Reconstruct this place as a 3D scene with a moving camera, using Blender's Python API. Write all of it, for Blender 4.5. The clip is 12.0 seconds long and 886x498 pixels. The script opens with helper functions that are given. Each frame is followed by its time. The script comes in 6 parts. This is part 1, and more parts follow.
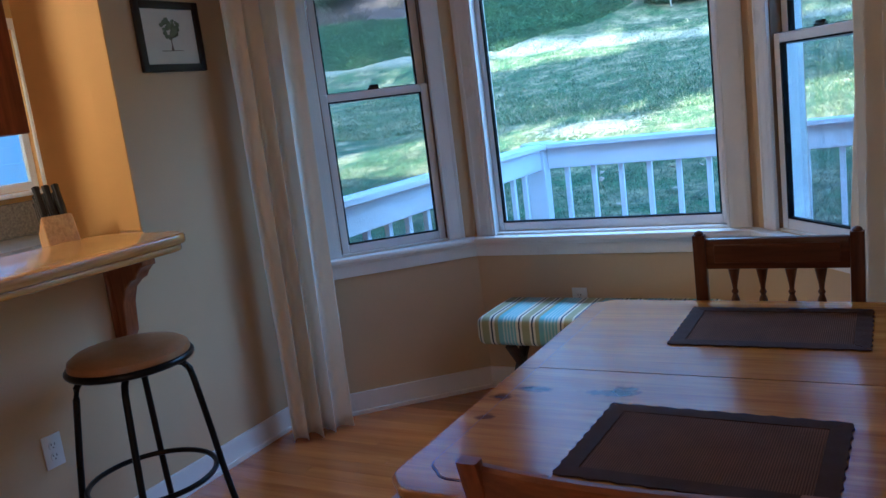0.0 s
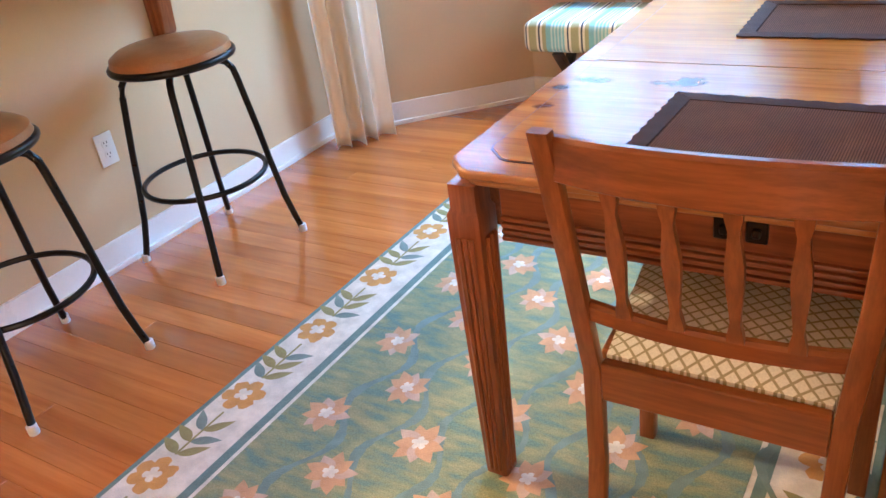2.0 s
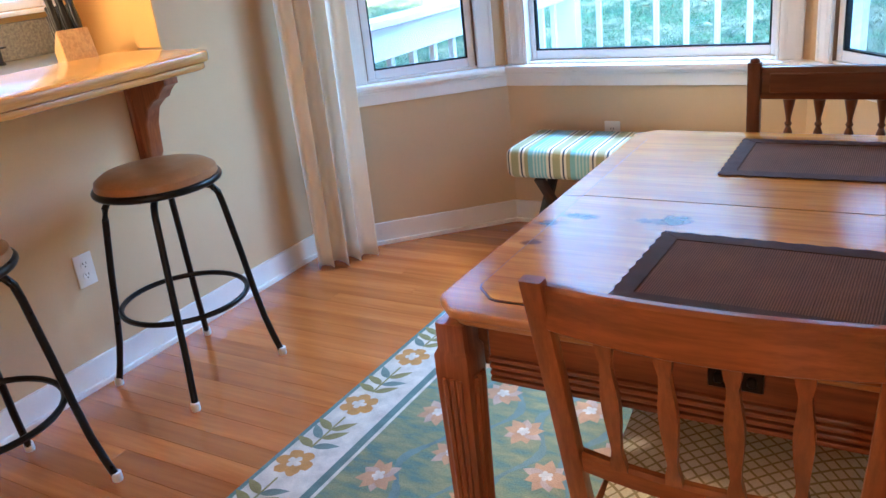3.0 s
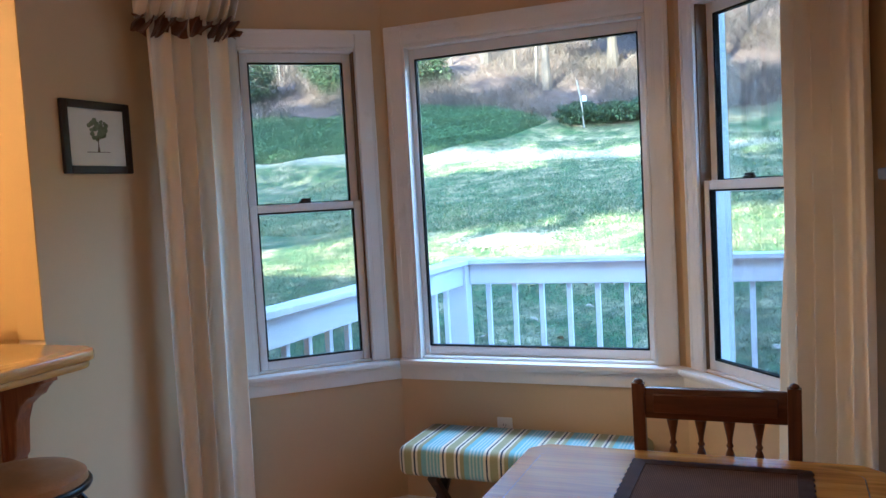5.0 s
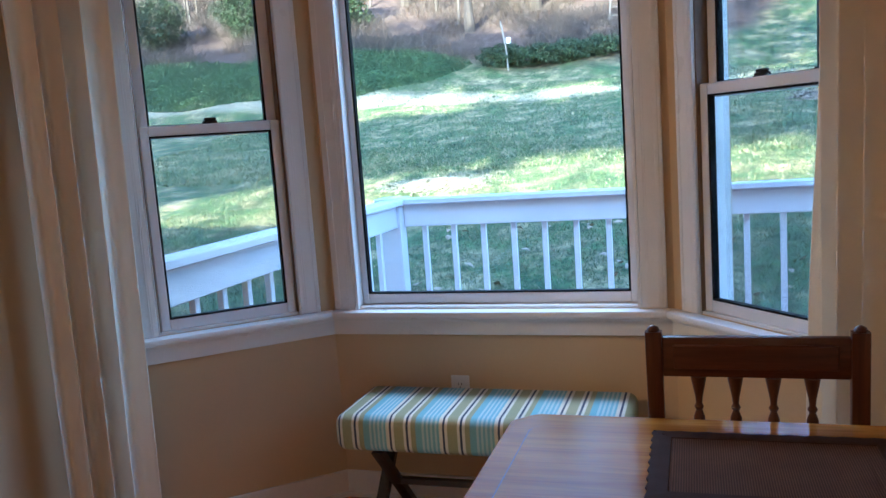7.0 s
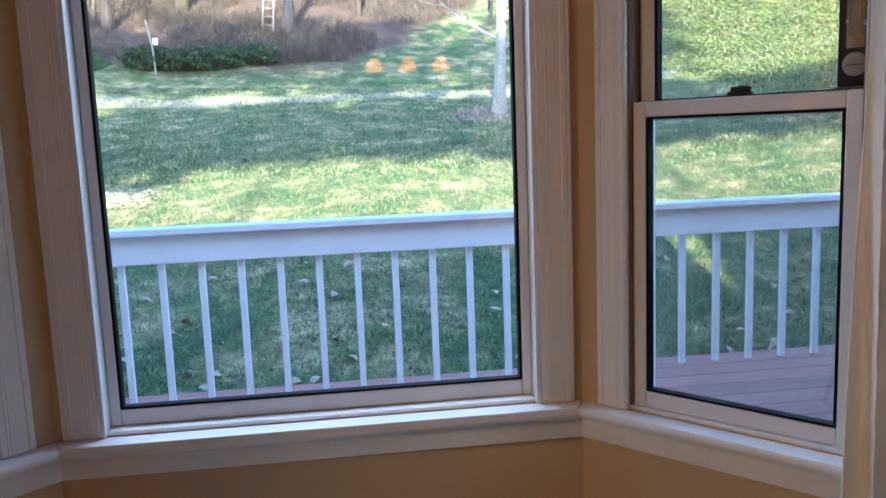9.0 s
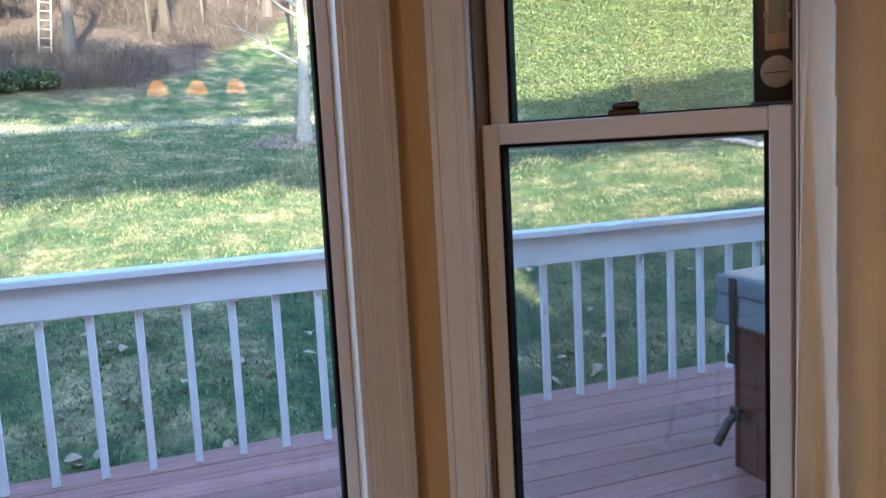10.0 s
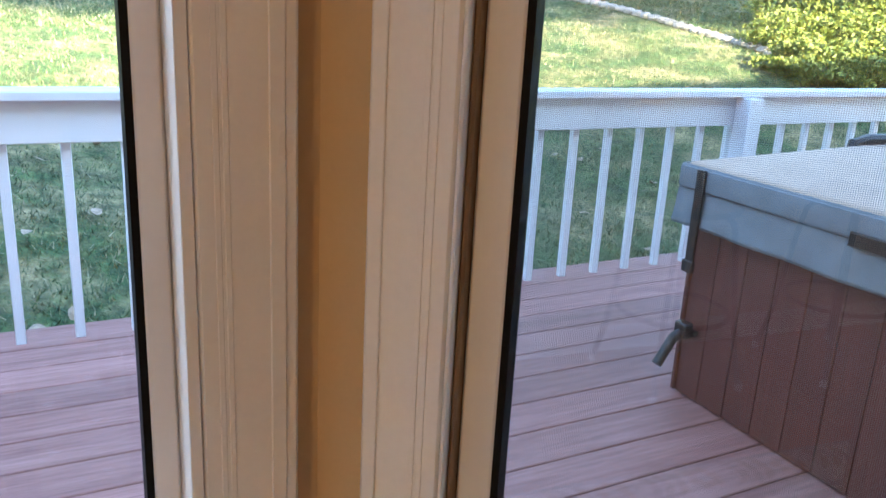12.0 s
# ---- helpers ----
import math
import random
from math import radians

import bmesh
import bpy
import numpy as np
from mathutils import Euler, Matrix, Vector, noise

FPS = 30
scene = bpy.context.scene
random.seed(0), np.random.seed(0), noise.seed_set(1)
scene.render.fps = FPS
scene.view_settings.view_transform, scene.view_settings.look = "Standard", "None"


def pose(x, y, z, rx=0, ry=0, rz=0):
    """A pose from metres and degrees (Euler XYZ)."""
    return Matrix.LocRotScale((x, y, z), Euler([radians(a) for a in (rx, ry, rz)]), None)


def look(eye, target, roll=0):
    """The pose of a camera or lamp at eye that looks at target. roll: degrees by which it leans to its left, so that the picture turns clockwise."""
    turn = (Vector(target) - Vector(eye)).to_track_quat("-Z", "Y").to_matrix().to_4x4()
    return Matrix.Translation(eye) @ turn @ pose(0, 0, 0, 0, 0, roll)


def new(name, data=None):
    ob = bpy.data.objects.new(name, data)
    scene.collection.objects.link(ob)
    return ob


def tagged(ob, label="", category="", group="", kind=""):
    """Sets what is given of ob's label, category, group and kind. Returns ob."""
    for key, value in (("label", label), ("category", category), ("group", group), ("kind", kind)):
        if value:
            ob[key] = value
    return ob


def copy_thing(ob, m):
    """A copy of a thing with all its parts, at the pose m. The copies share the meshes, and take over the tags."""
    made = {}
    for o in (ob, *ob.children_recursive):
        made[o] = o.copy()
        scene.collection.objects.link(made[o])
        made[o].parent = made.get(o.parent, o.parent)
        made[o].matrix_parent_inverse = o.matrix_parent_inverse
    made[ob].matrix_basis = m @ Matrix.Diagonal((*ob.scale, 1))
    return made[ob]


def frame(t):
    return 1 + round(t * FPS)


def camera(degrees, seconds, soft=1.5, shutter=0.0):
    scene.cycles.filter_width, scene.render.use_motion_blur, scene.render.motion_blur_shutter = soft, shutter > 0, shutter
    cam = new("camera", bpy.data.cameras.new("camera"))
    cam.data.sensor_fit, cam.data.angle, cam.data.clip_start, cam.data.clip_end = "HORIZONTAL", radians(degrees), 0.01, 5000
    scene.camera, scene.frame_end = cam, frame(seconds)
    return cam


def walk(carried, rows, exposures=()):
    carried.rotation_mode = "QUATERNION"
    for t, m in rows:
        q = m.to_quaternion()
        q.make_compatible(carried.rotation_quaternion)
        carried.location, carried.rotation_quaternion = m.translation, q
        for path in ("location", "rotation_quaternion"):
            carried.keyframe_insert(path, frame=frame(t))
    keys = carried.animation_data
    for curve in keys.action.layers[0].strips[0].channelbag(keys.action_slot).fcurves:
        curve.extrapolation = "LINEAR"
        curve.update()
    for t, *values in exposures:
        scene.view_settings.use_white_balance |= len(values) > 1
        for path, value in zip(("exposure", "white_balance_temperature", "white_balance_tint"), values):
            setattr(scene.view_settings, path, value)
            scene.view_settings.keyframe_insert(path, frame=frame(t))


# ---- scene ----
cam = camera(57.1, 12.0)
PATH = [
    (0, (0.635, 0.867, 1.415), (-0.348, 2.573, 1.063), -7.2),
    (0.5, (0.59, 0.855, 1.375), (-0.472, 2.441, 0.776), -7.7),
    (1, (0.582, 0.854, 1.354), (-0.471, 2.361, 0.566), -8.6),
    (1.5, (0.574, 0.859, 1.335), (-0.437, 2.317, 0.413), -8.6),
    (2, (0.569, 0.848, 1.331), (-0.433, 2.288, 0.37), -8.2),
    (2.5, (0.552, 0.855, 1.349), (-0.439, 2.345, 0.454), -6.9),
    (3, (0.534, 0.881, 1.369), (-0.456, 2.461, 0.644), -6.4),
    (3.5, (0.525, 0.899, 1.401), (-0.417, 2.592, 0.907), -5.6),
    (3.7, (0.527, 0.905, 1.416), (-0.378, 2.634, 0.975), -5.2),
    (5.3, (0.518, 0.928, 1.52), (-0.214, 2.787, 1.434), -3.3),
    (5.5, (0.51, 0.96, 1.521), (-0.181, 2.835, 1.449), -3.6),
    (6, (0.455, 1.057, 1.486), (-0.177, 2.952, 1.406), -4.5),
    (6.5, (0.341, 1.244, 1.421), (-0.272, 3.14, 1.247), -4.4),
    (6.7, (0.306, 1.327, 1.39), (-0.316, 3.214, 1.155), -4.2),
    (8.3, (-0.331, 2.004, 1.435), (-0.557, 3.967, 1.123), -2.8),
    (8.5, (-0.403, 2.095, 1.445), (-0.496, 4.07, 1.144), -2.7),
    (8.8, (-0.472, 2.25, 1.465), (-0.344, 4.225, 1.176), -2.5),
    (9, (-0.46, 2.345, 1.46), (-0.217, 4.31, 1.176), -2.2),
    (9.5, (-0.39, 2.645, 1.468), (0.068, 4.571, 1.183), -3.0),
    (10, (-0.339, 2.898, 1.474), (0.353, 4.759, 1.232), -3.1),
    (10.5, (-0.3, 3.149, 1.48), (0.63, 4.902, 1.232), -2.9),
    (11, (-0.221, 3.411, 1.446), (0.683, 5.172, 1.159), -0.3),
    (11.5, (-0.117, 3.544, 1.418), (0.782, 5.275, 0.975), 2.2),
    (12, (-0.104, 3.637, 1.367), (0.802, 5.325, 0.793), 3.1),
]
EXPOSURES = [
    (0.0, 3.05, 4100, 2), (0.5, 4.05, 4700, 2), (1.0, 4.85, 4800, 2), (1.5, 5.15, 5000, 2), (2.0, 5.25, 4800, 2), (2.5, 5.25, 4750, 1), (3.0, 4.75, 4550, 1),
    (3.5, 4.05, 4450, 1), (5.3, 3.6, 4650, 4), (6.5, 3.4, 4650, 6), (8.5, 3.0, 4950, 9), (10.5, 2.7, 5400, 12), (11.5, 3.0, 5700, 12), (12.0, 3.4, 5800, 9),
]
walk(cam, [(t, look(eye, target, roll)) for t, eye, target, roll in PATH], EXPOSURES)

# ---- world, sun, lamps ----
SUN_EL, SUN_AZ = 22.0, 188.0          # degrees; azimuth clockwise from +y
world = bpy.data.worlds.new("world")
scene.world = world
world.use_nodes = True
wn = world.node_tree.nodes
sky = wn.new("ShaderNodeTexSky")
sky.sky_type = "NISHITA"
sky.sun_disc = False
sky.sun_elevation, sky.sun_rotation = radians(SUN_EL), radians(SUN_AZ)
world.node_tree.links.new(sky.outputs[0], wn["Background"].inputs[0])
wn["Background"].inputs[1].default_value = 0.15
sun = new("sun", bpy.data.lights.new("sun", "SUN"))
sun.data.energy, sun.data.angle, sun.data.color = 4.4, radians(0.6), (1.0, 0.80, 0.48)
a, e = radians(SUN_AZ), radians(SUN_EL)
sun_way = Vector((math.sin(a) * math.cos(e), math.cos(a) * math.cos(e), math.sin(e)))
sun.matrix_world = look(sun_way * 50, (0, 0, 0))

DOOR_FILL = 1.5                        # watts of the warm fill lamp added in the patio doorway

BAY_FILL = 5.6                         # watts of the lamp added above the bay to top up its sky light


# ---- materials ----
def nodes_of(name):
    m = bpy.data.materials.new(name)
    m.use_nodes = True
    nt = m.node_tree
    return m, nt, nt.nodes["Principled BSDF"]


def add(nt, kind, **sets):
    n = nt.nodes.new(kind)
    for key, value in sets.items():
        n.inputs[key.replace("_", " ")].default_value = value
    return n


def ramp(nt, source, stops):
    r = nt.nodes.new("ShaderNodeValToRGB")
    el = r.color_ramp.elements
    while len(el) < len(stops):
        el.new(0.5)
    for k, (at, c) in zip(el, stops):
        k.position, k.color = at, (*c, 1)
    nt.links.new(source, r.inputs[0])
    return r.outputs[0]


def mixed(nt, fac, c1, c2, blend="MIX"):
    n = nt.nodes.new("ShaderNodeMix")
    n.data_type, n.blend_type = "RGBA", blend
    for socket, value in ((n.inputs[0], fac), (n.inputs[6], c1), (n.inputs[7], c2)):
        if isinstance(value, bpy.types.NodeSocket):
            nt.links.new(value, socket)
        else:
            socket.default_value = (*value, 1) if isinstance(value, tuple) else value
    return n.outputs[2]


def coords(nt, scale=(1, 1, 1), turn=0.0):
    tc = nt.nodes.new("ShaderNodeTexCoord")
    mp = nt.nodes.new("ShaderNodeMapping")
    mp.inputs["Scale"].default_value = scale
    mp.inputs["Rotation"].default_value = (0, 0, turn)
    nt.links.new(tc.outputs["Object"], mp.inputs[0])
    return mp.outputs[0]


def noise_of(nt, scale, detail=4, stretch=(1, 1, 1), rough=0.55):
    n = add(nt, "ShaderNodeTexNoise", Scale=scale, Detail=detail, Roughness=rough)
    nt.links.new(coords(nt, stretch), n.inputs["Vector"])
    return n.outputs[0]


def bump(nt, bsdf, height, strength, distance=0.01):
    b = add(nt, "ShaderNodeBump", Strength=strength, Distance=distance)
    nt.links.new(height, b.inputs["Height"])
    nt.links.new(b.outputs[0], bsdf.inputs["Normal"])


def plain(name, colour, rough=0.5, vary=0.12, scale=6.0, fine=90.0, bumps=0.12, metal=0.0, coat=0.0, sheen=0.0):
    """Paint, cloth, plastic or metal with stains at a large scale and grain at a small one."""
    m, nt, b = nodes_of(name)
    dark = tuple(c * (1 - vary) for c in colour)
    light = tuple(min(1, c * (1 + vary * 0.6)) for c in colour)
    big = ramp(nt, noise_of(nt, scale), [(0.3, dark), (0.7, light)])
    small = ramp(nt, noise_of(nt, fine, 3), [(0.25, (1 - vary * 0.7,) * 3), (0.75, (1, 1, 1))])
    nt.links.new(mixed(nt, 1.0, big, small, "MULTIPLY"), b.inputs["Base Color"])
    rr = nt.nodes.new("ShaderNodeMapRange")
    rr.inputs["To Min"].default_value, rr.inputs["To Max"].default_value = max(0.02, rough - 0.08), min(1, rough + 0.08)
    nt.links.new(noise_of(nt, scale * 2.3), rr.inputs[0])
    nt.links.new(rr.outputs[0], b.inputs["Roughness"])
    b.inputs["Metallic"].default_value = metal
    b.inputs["Coat Weight"].default_value = coat
    b.inputs["Coat Roughness"].default_value = 0.12
    b.inputs["Sheen Weight"].default_value = sheen
    if bumps:
        bump(nt, b, noise_of(nt, fine, 3), bumps, 0.004)
    return m


def wood(name, dark, light, axis=0, rough=0.35, grain=26.0, coat=0.2, random_tone=0.0, knots=0.0, bumps=0.08, streak=0.7):
    """Varnished wood with its grain along one axis."""
    m, nt, b = nodes_of(name)
    stretch = [1.0, 1.0, 1.0]
    stretch[axis] = 0.06
    vec = coords(nt, tuple(stretch))
    oi = nt.nodes.new("ShaderNodeObjectInfo")
    shift = nt.nodes.new("ShaderNodeVectorMath")
    shift.operation = "MULTIPLY_ADD"
    nt.links.new(oi.outputs["Random"], shift.inputs[0])
    shift.inputs[1].default_value = (7.0, 9.0, 5.0)
    nt.links.new(vec, shift.inputs[2])
    g1 = add(nt, "ShaderNodeTexNoise", Scale=grain, Detail=5, Roughness=0.6, Distortion=1.2)
    nt.links.new(shift.outputs[0], g1.inputs["Vector"])
    g2 = add(nt, "ShaderNodeTexNoise", Scale=grain * 6, Detail=3, Roughness=0.7)
    nt.links.new(shift.outputs[0], g2.inputs["Vector"])
    base = ramp(nt, g1.outputs[0], [(0.28, dark), (0.52, tuple((p + q) / 2 for p, q in zip(dark, light))), (0.75, light)])
    fine = ramp(nt, g2.outputs[0], [(0.36, (0.62, 0.55, 0.5)), (0.6, (1, 1, 1))])
    col = mixed(nt, streak, base, fine, "MULTIPLY")
    if knots:
        k = ramp(nt, noise_of(nt, 3.2, 2, (1, 2.2, 1)), [(0.68, (1, 1, 1)), (0.78, (0.42, 0.32, 0.28))])
        col = mixed(nt, knots, col, k, "MULTIPLY")
    if random_tone:
        tone = ramp(nt, oi.outputs["Random"], [(0.0, (1 - random_tone,) * 3), (1.0, (1 + random_tone * 0.3,) * 3)])
        col = mixed(nt, 1.0, col, tone, "MULTIPLY")
    nt.links.new(col, b.inputs["Base Color"])
    rr = nt.nodes.new("ShaderNodeMapRange")
    rr.inputs["To Min"].default_value, rr.inputs["To Max"].default_value = max(0.03, rough - 0.07), rough + 0.1
    nt.links.new(noise_of(nt, 9.0), rr.inputs[0])
    nt.links.new(rr.outputs[0], b.inputs["Roughness"])
    b.inputs["Coat Weight"].default_value, b.inputs["Coat Roughness"].default_value = coat, 0.14
    bump(nt, b, g2.outputs[0], bumps, 0.002)
    return m


def leafy(name, stops, rough=0.6, through_light=0.25):
    """Foliage or blades whose tone varies from piece to piece."""
    m, nt, b = nodes_of(name)
    geo = nt.nodes.new("ShaderNodeNewGeometry")
    col = ramp(nt, geo.outputs["Random Per Island"], stops)
    big = ramp(nt, noise_of(nt, 0.5, 3), [(0.3, (0.7, 0.72, 0.7)), (0.7, (1.1, 1.1, 1.0))])
    nt.links.new(mixed(nt, 1.0, col, big, "MULTIPLY"), b.inputs["Base Color"])
    b.inputs["Roughness"].default_value = rough
    b.inputs["Subsurface Weight"].default_value = 0.0
    return m


def emitter(name, colour, strength):
    m, nt, b = nodes_of(name)
    b.inputs["Base Color"].default_value = (*colour, 1)
    b.inputs["Emission Color"].default_value = (*colour, 1)
    b.inputs["Emission Strength"].default_value = strength
    return m


def glass_material():
    """Clear pane: see-through, with a mirror share that grows towards grazing views."""
    m = bpy.data.materials.new("window_glass")
    m.use_nodes = True
    nt = m.node_tree
    nt.nodes.remove(nt.nodes["Principled BSDF"])
    t, g, mx, lw = (nt.nodes.new("ShaderNode" + k) for k in ("BsdfTransparent", "BsdfGlossy", "MixShader", "LayerWeight"))
    t.inputs[0].default_value = (0.95, 0.975, 0.965, 1)
    g.inputs["Roughness"].default_value = 0.0
    lw.inputs[0].default_value = 0.5
    pw = nt.nodes.new("ShaderNodeMath")
    pw.operation = "POWER"
    pw.inputs[1].default_value = 5.0
    ma = nt.nodes.new("ShaderNodeMath")
    ma.operation = "MULTIPLY_ADD"
    ma.inputs[1].default_value, ma.inputs[2].default_value = 0.9, 0.04
    nt.links.new(lw.outputs["Facing"], pw.inputs[0])
    nt.links.new(pw.outputs[0], ma.inputs[0])
    nt.links.new(ma.outputs[0], mx.inputs[0])
    nt.links.new(t.outputs[0], mx.inputs[1])
    nt.links.new(g.outputs[0], mx.inputs[2])
    nt.links.new(mx.outputs[0], nt.nodes["Material Output"].inputs[0])
    return m



def screen_material():
    """Woven insect screen: dark wires in a fine square grid with clear gaps."""
    m = bpy.data.materials.new("insect_screen")
    m.use_nodes = True
    nt = m.node_tree
    nt.nodes["Principled BSDF"].inputs["Base Color"].default_value = (0.17, 0.17, 0.17, 1)
    nt.nodes["Principled BSDF"].inputs["Roughness"].default_value = 0.5
    t, mx = nt.nodes.new("ShaderNodeBsdfTransparent"), nt.nodes.new("ShaderNodeMixShader")
    sep = nt.nodes.new("ShaderNodeSeparateXYZ")
    nt.links.new(coords(nt, (3500.0, 1.0, 3500.0)), sep.inputs[0])
    wires = []
    for axis in (0, 2):
        s, g = nt.nodes.new("ShaderNodeMath"), nt.nodes.new("ShaderNodeMath")
        s.operation, g.operation = "SINE", "GREATER_THAN"
        g.inputs[1].default_value = 0.965
        nt.links.new(sep.outputs[axis], s.inputs[0])
        nt.links.new(s.outputs[0], g.inputs[0])
        wires.append(g.outputs[0])
    top = nt.nodes.new("ShaderNodeMath")
    top.operation = "MAXIMUM"
    nt.links.new(wires[0], top.inputs[0])
    nt.links.new(wires[1], top.inputs[1])
    nt.links.new(top.outputs[0], mx.inputs[0])
    nt.links.new(t.outputs[0], mx.inputs[1])
    nt.links.new(nt.nodes["Principled BSDF"].outputs[0], mx.inputs[2])
    nt.links.new(mx.outputs[0], nt.nodes["Material Output"].inputs[0])
    return m


SCREEN = screen_material()
WALL = plain("tan_wall_paint", (0.62, 0.46, 0.27), 0.75, 0.05, 1.6, 160, 0.06)
GOLD_WALL = plain("gold_wall_paint", (0.66, 0.40, 0.105), 0.7, 0.05, 1.6, 160, 0.06)
CEILING = plain("ceiling_paint", (0.8, 0.78, 0.74), 0.85, 0.04, 1.5, 60, 0.1)
TRIM = plain("white_gloss_trim", (0.86, 0.85, 0.83), 0.3, 0.05, 4.0, 120, 0.03)
BEAD = plain("tan_weather_strip", (0.20, 0.125, 0.07), 0.45, 0.1, 12, 120, 0.02)
VINYL = plain("white_vinyl", (0.78, 0.78, 0.79), 0.35, 0.04, 4.0, 120, 0.02)
GASKET = plain("black_gasket", (0.012, 0.012, 0.013), 0.5, 0.2)
GASKET.node_tree.nodes["Principled BSDF"].inputs["Specular IOR Level"].default_value = 0.05
GLASS = glass_material()
DARK_METAL = plain("bronze_metal", (0.05, 0.042, 0.035), 0.35, 0.2, 20, 200, 0.05, 0.9)
BLACK_METAL = plain("black_enamel", (0.006, 0.006, 0.007), 0.3, 0.2, 12, 90, 0.0)
RUBBER = plain("white_rubber", (0.72, 0.71, 0.68), 0.6, 0.15, 60, 300, 0.05)
LEATHER = plain("tan_vinyl", (0.33, 0.145, 0.045), 0.36, 0.22, 9, 160, 0.2, 0.0, 0.15)
FLOOR_WOOD = wood("oak_strip_floor", (0.40, 0.108, 0.018), (0.66, 0.235, 0.045), 0, 0.16, 9, 0.9, 0.30, 0, 0.04, 0.35)
TABLE_TOP = wood("oak_table_top", (0.29, 0.112, 0.015), (0.50, 0.245, 0.042), 0, 0.15, 12, 0.0, 0.0, 0.85)
TABLE_TOP.node_tree.nodes["Principled BSDF"].inputs["Specular IOR Level"].default_value = 0.12


def knot_marks(m, spots):
    """Dark wavering knots at given places of a surface: x, y, half length, half width."""
    nt = m.node_tree
    b = nt.nodes["Principled BSDF"]
    col = b.inputs["Base Color"].links[0].from_socket
    tc = nt.nodes.new("ShaderNodeTexCoord")
    nz = add(nt, "ShaderNodeTexNoise", Scale=38.0, Detail=4)
    nt.links.new(tc.outputs["Object"], nz.inputs["Vector"])
    for x, y, hx, hy in spots:
        mp = nt.nodes.new("ShaderNodeMapping")
        mp.inputs["Location"].default_value = (-x / hx, -y / hy, 0)
        mp.inputs["Scale"].default_value = (1 / hx, 1 / hy, 0)
        nt.links.new(tc.outputs["Object"], mp.inputs[0])
        ln = nt.nodes.new("ShaderNodeVectorMath")
        ln.operation = "LENGTH"
        nt.links.new(mp.outputs[0], ln.inputs[0])
        su = nt.nodes.new("ShaderNodeMath")
        su.operation = "MULTIPLY_ADD"
        nt.links.new(nz.outputs[0], su.inputs[0])
        su.inputs[1].default_value = 1.6
        nt.links.new(ln.outputs["Value"], su.inputs[2])
        k = ramp(nt, su.outputs[0], [(0.75, (0.26, 0.17, 0.11)), (1.0, (1, 1, 1))])
        mul = nt.nodes.new("ShaderNodeMath")
        mul.operation = "MULTIPLY"
        nt.links.new(su.outputs[0], mul.inputs[0])
        mul.inputs[1].default_value = 0.55
        nt.links.new(mul.outputs[0], k.node.inputs[0])
        col = mixed(nt, 1.0, col, k, "MULTIPLY")
    nt.links.new(col, b.inputs["Base Color"])


knot_marks(TABLE_TOP, [(-0.428, -0.174, 0.036, 0.022), (-0.372, -0.122, 0.055, 0.018), (-0.20, -0.116, 0.065, 0.02), (-0.17, -0.094, 0.035, 0.03), (-0.417, -0.288, 0.03, 0.015)])
BLACK_METAL.node_tree.nodes["Principled BSDF"].inputs["Specular IOR Level"].default_value = 0.25
TABLE_EDGE = wood("oak_table_edge", (0.22, 0.085, 0.02), (0.45, 0.21, 0.05), 0, 0.3, 18, 0.35)
OAK_X = wood("oak_apron", (0.13, 0.037, 0.009), (0.33, 0.105, 0.026), 0, 0.33, 18, 0.25)
OAK_Y = wood("oak_side_apron", (0.13, 0.037, 0.009), (0.33, 0.105, 0.026), 1, 0.33, 18, 0.25)
OAK_Z = wood("oak_leg", (0.13, 0.037, 0.009), (0.33, 0.105, 0.026), 2, 0.33, 20, 0.25)
CHAIR_X = wood("maple_chair_rail", (0.145, 0.044, 0.008), (0.29, 0.096, 0.018), 0, 0.3, 16, 0.3)
CHAIR_Z = wood("maple_chair_post", (0.145, 0.044, 0.008), (0.29, 0.096, 0.018), 2, 0.3, 16, 0.3)
DARK_X = wood("dark_chair_rail", (0.05, 0.015, 0.006), (0.13, 0.038, 0.013), 0, 0.34, 18, 0.25)
DARK_Z = wood("dark_chair_post", (0.05, 0.015, 0.006), (0.13, 0.038, 0.013), 2, 0.34, 18, 0.25)
BAR_WOOD = wood("honey_bar_top", (0.52, 0.245, 0.045), (0.70, 0.40, 0.095), 1, 0.2, 10, 0.5)
CORBEL_WOOD = wood("cherry_corbel", (0.20, 0.062, 0.02), (0.36, 0.13, 0.042), 2, 0.32, 18, 0.25)
CABINET_WOOD = wood("cherry_cabinet", (0.16, 0.05, 0.018), (0.30, 0.10, 0.035), 2, 0.32, 16, 0.25)
BLOCK_WOOD = wood("maple_block", (0.55, 0.32, 0.1), (0.70, 0.45, 0.17), 2, 0.4, 16, 0.1)
ESPRESSO = wood("espresso_leg", (0.018, 0.012, 0.009), (0.04, 0.026, 0.02), 2, 0.4, 20, 0.2)
FRAME_WOOD = wood("walnut_frame", (0.012, 0.007, 0.005), (0.032, 0.017, 0.011), 2, 0.45, 26, 0.0)
PAPER = plain("paper", (0.74, 0.73, 0.68), 0.8, 0.05, 10, 200, 0.02)
PRINT_GREEN = plain("print_green", (0.24, 0.29, 0.19), 0.8, 0.3, 60, 300, 0)
PRINT_BROWN = plain("print_brown", (0.16, 0.13, 0.10), 0.8, 0.2, 60, 300, 0)
CURTAIN = plain("cream_curtain", (0.88, 0.82, 0.70), 0.85, 0.06, 5, 420, 0.25, 0, 0, 0.1)
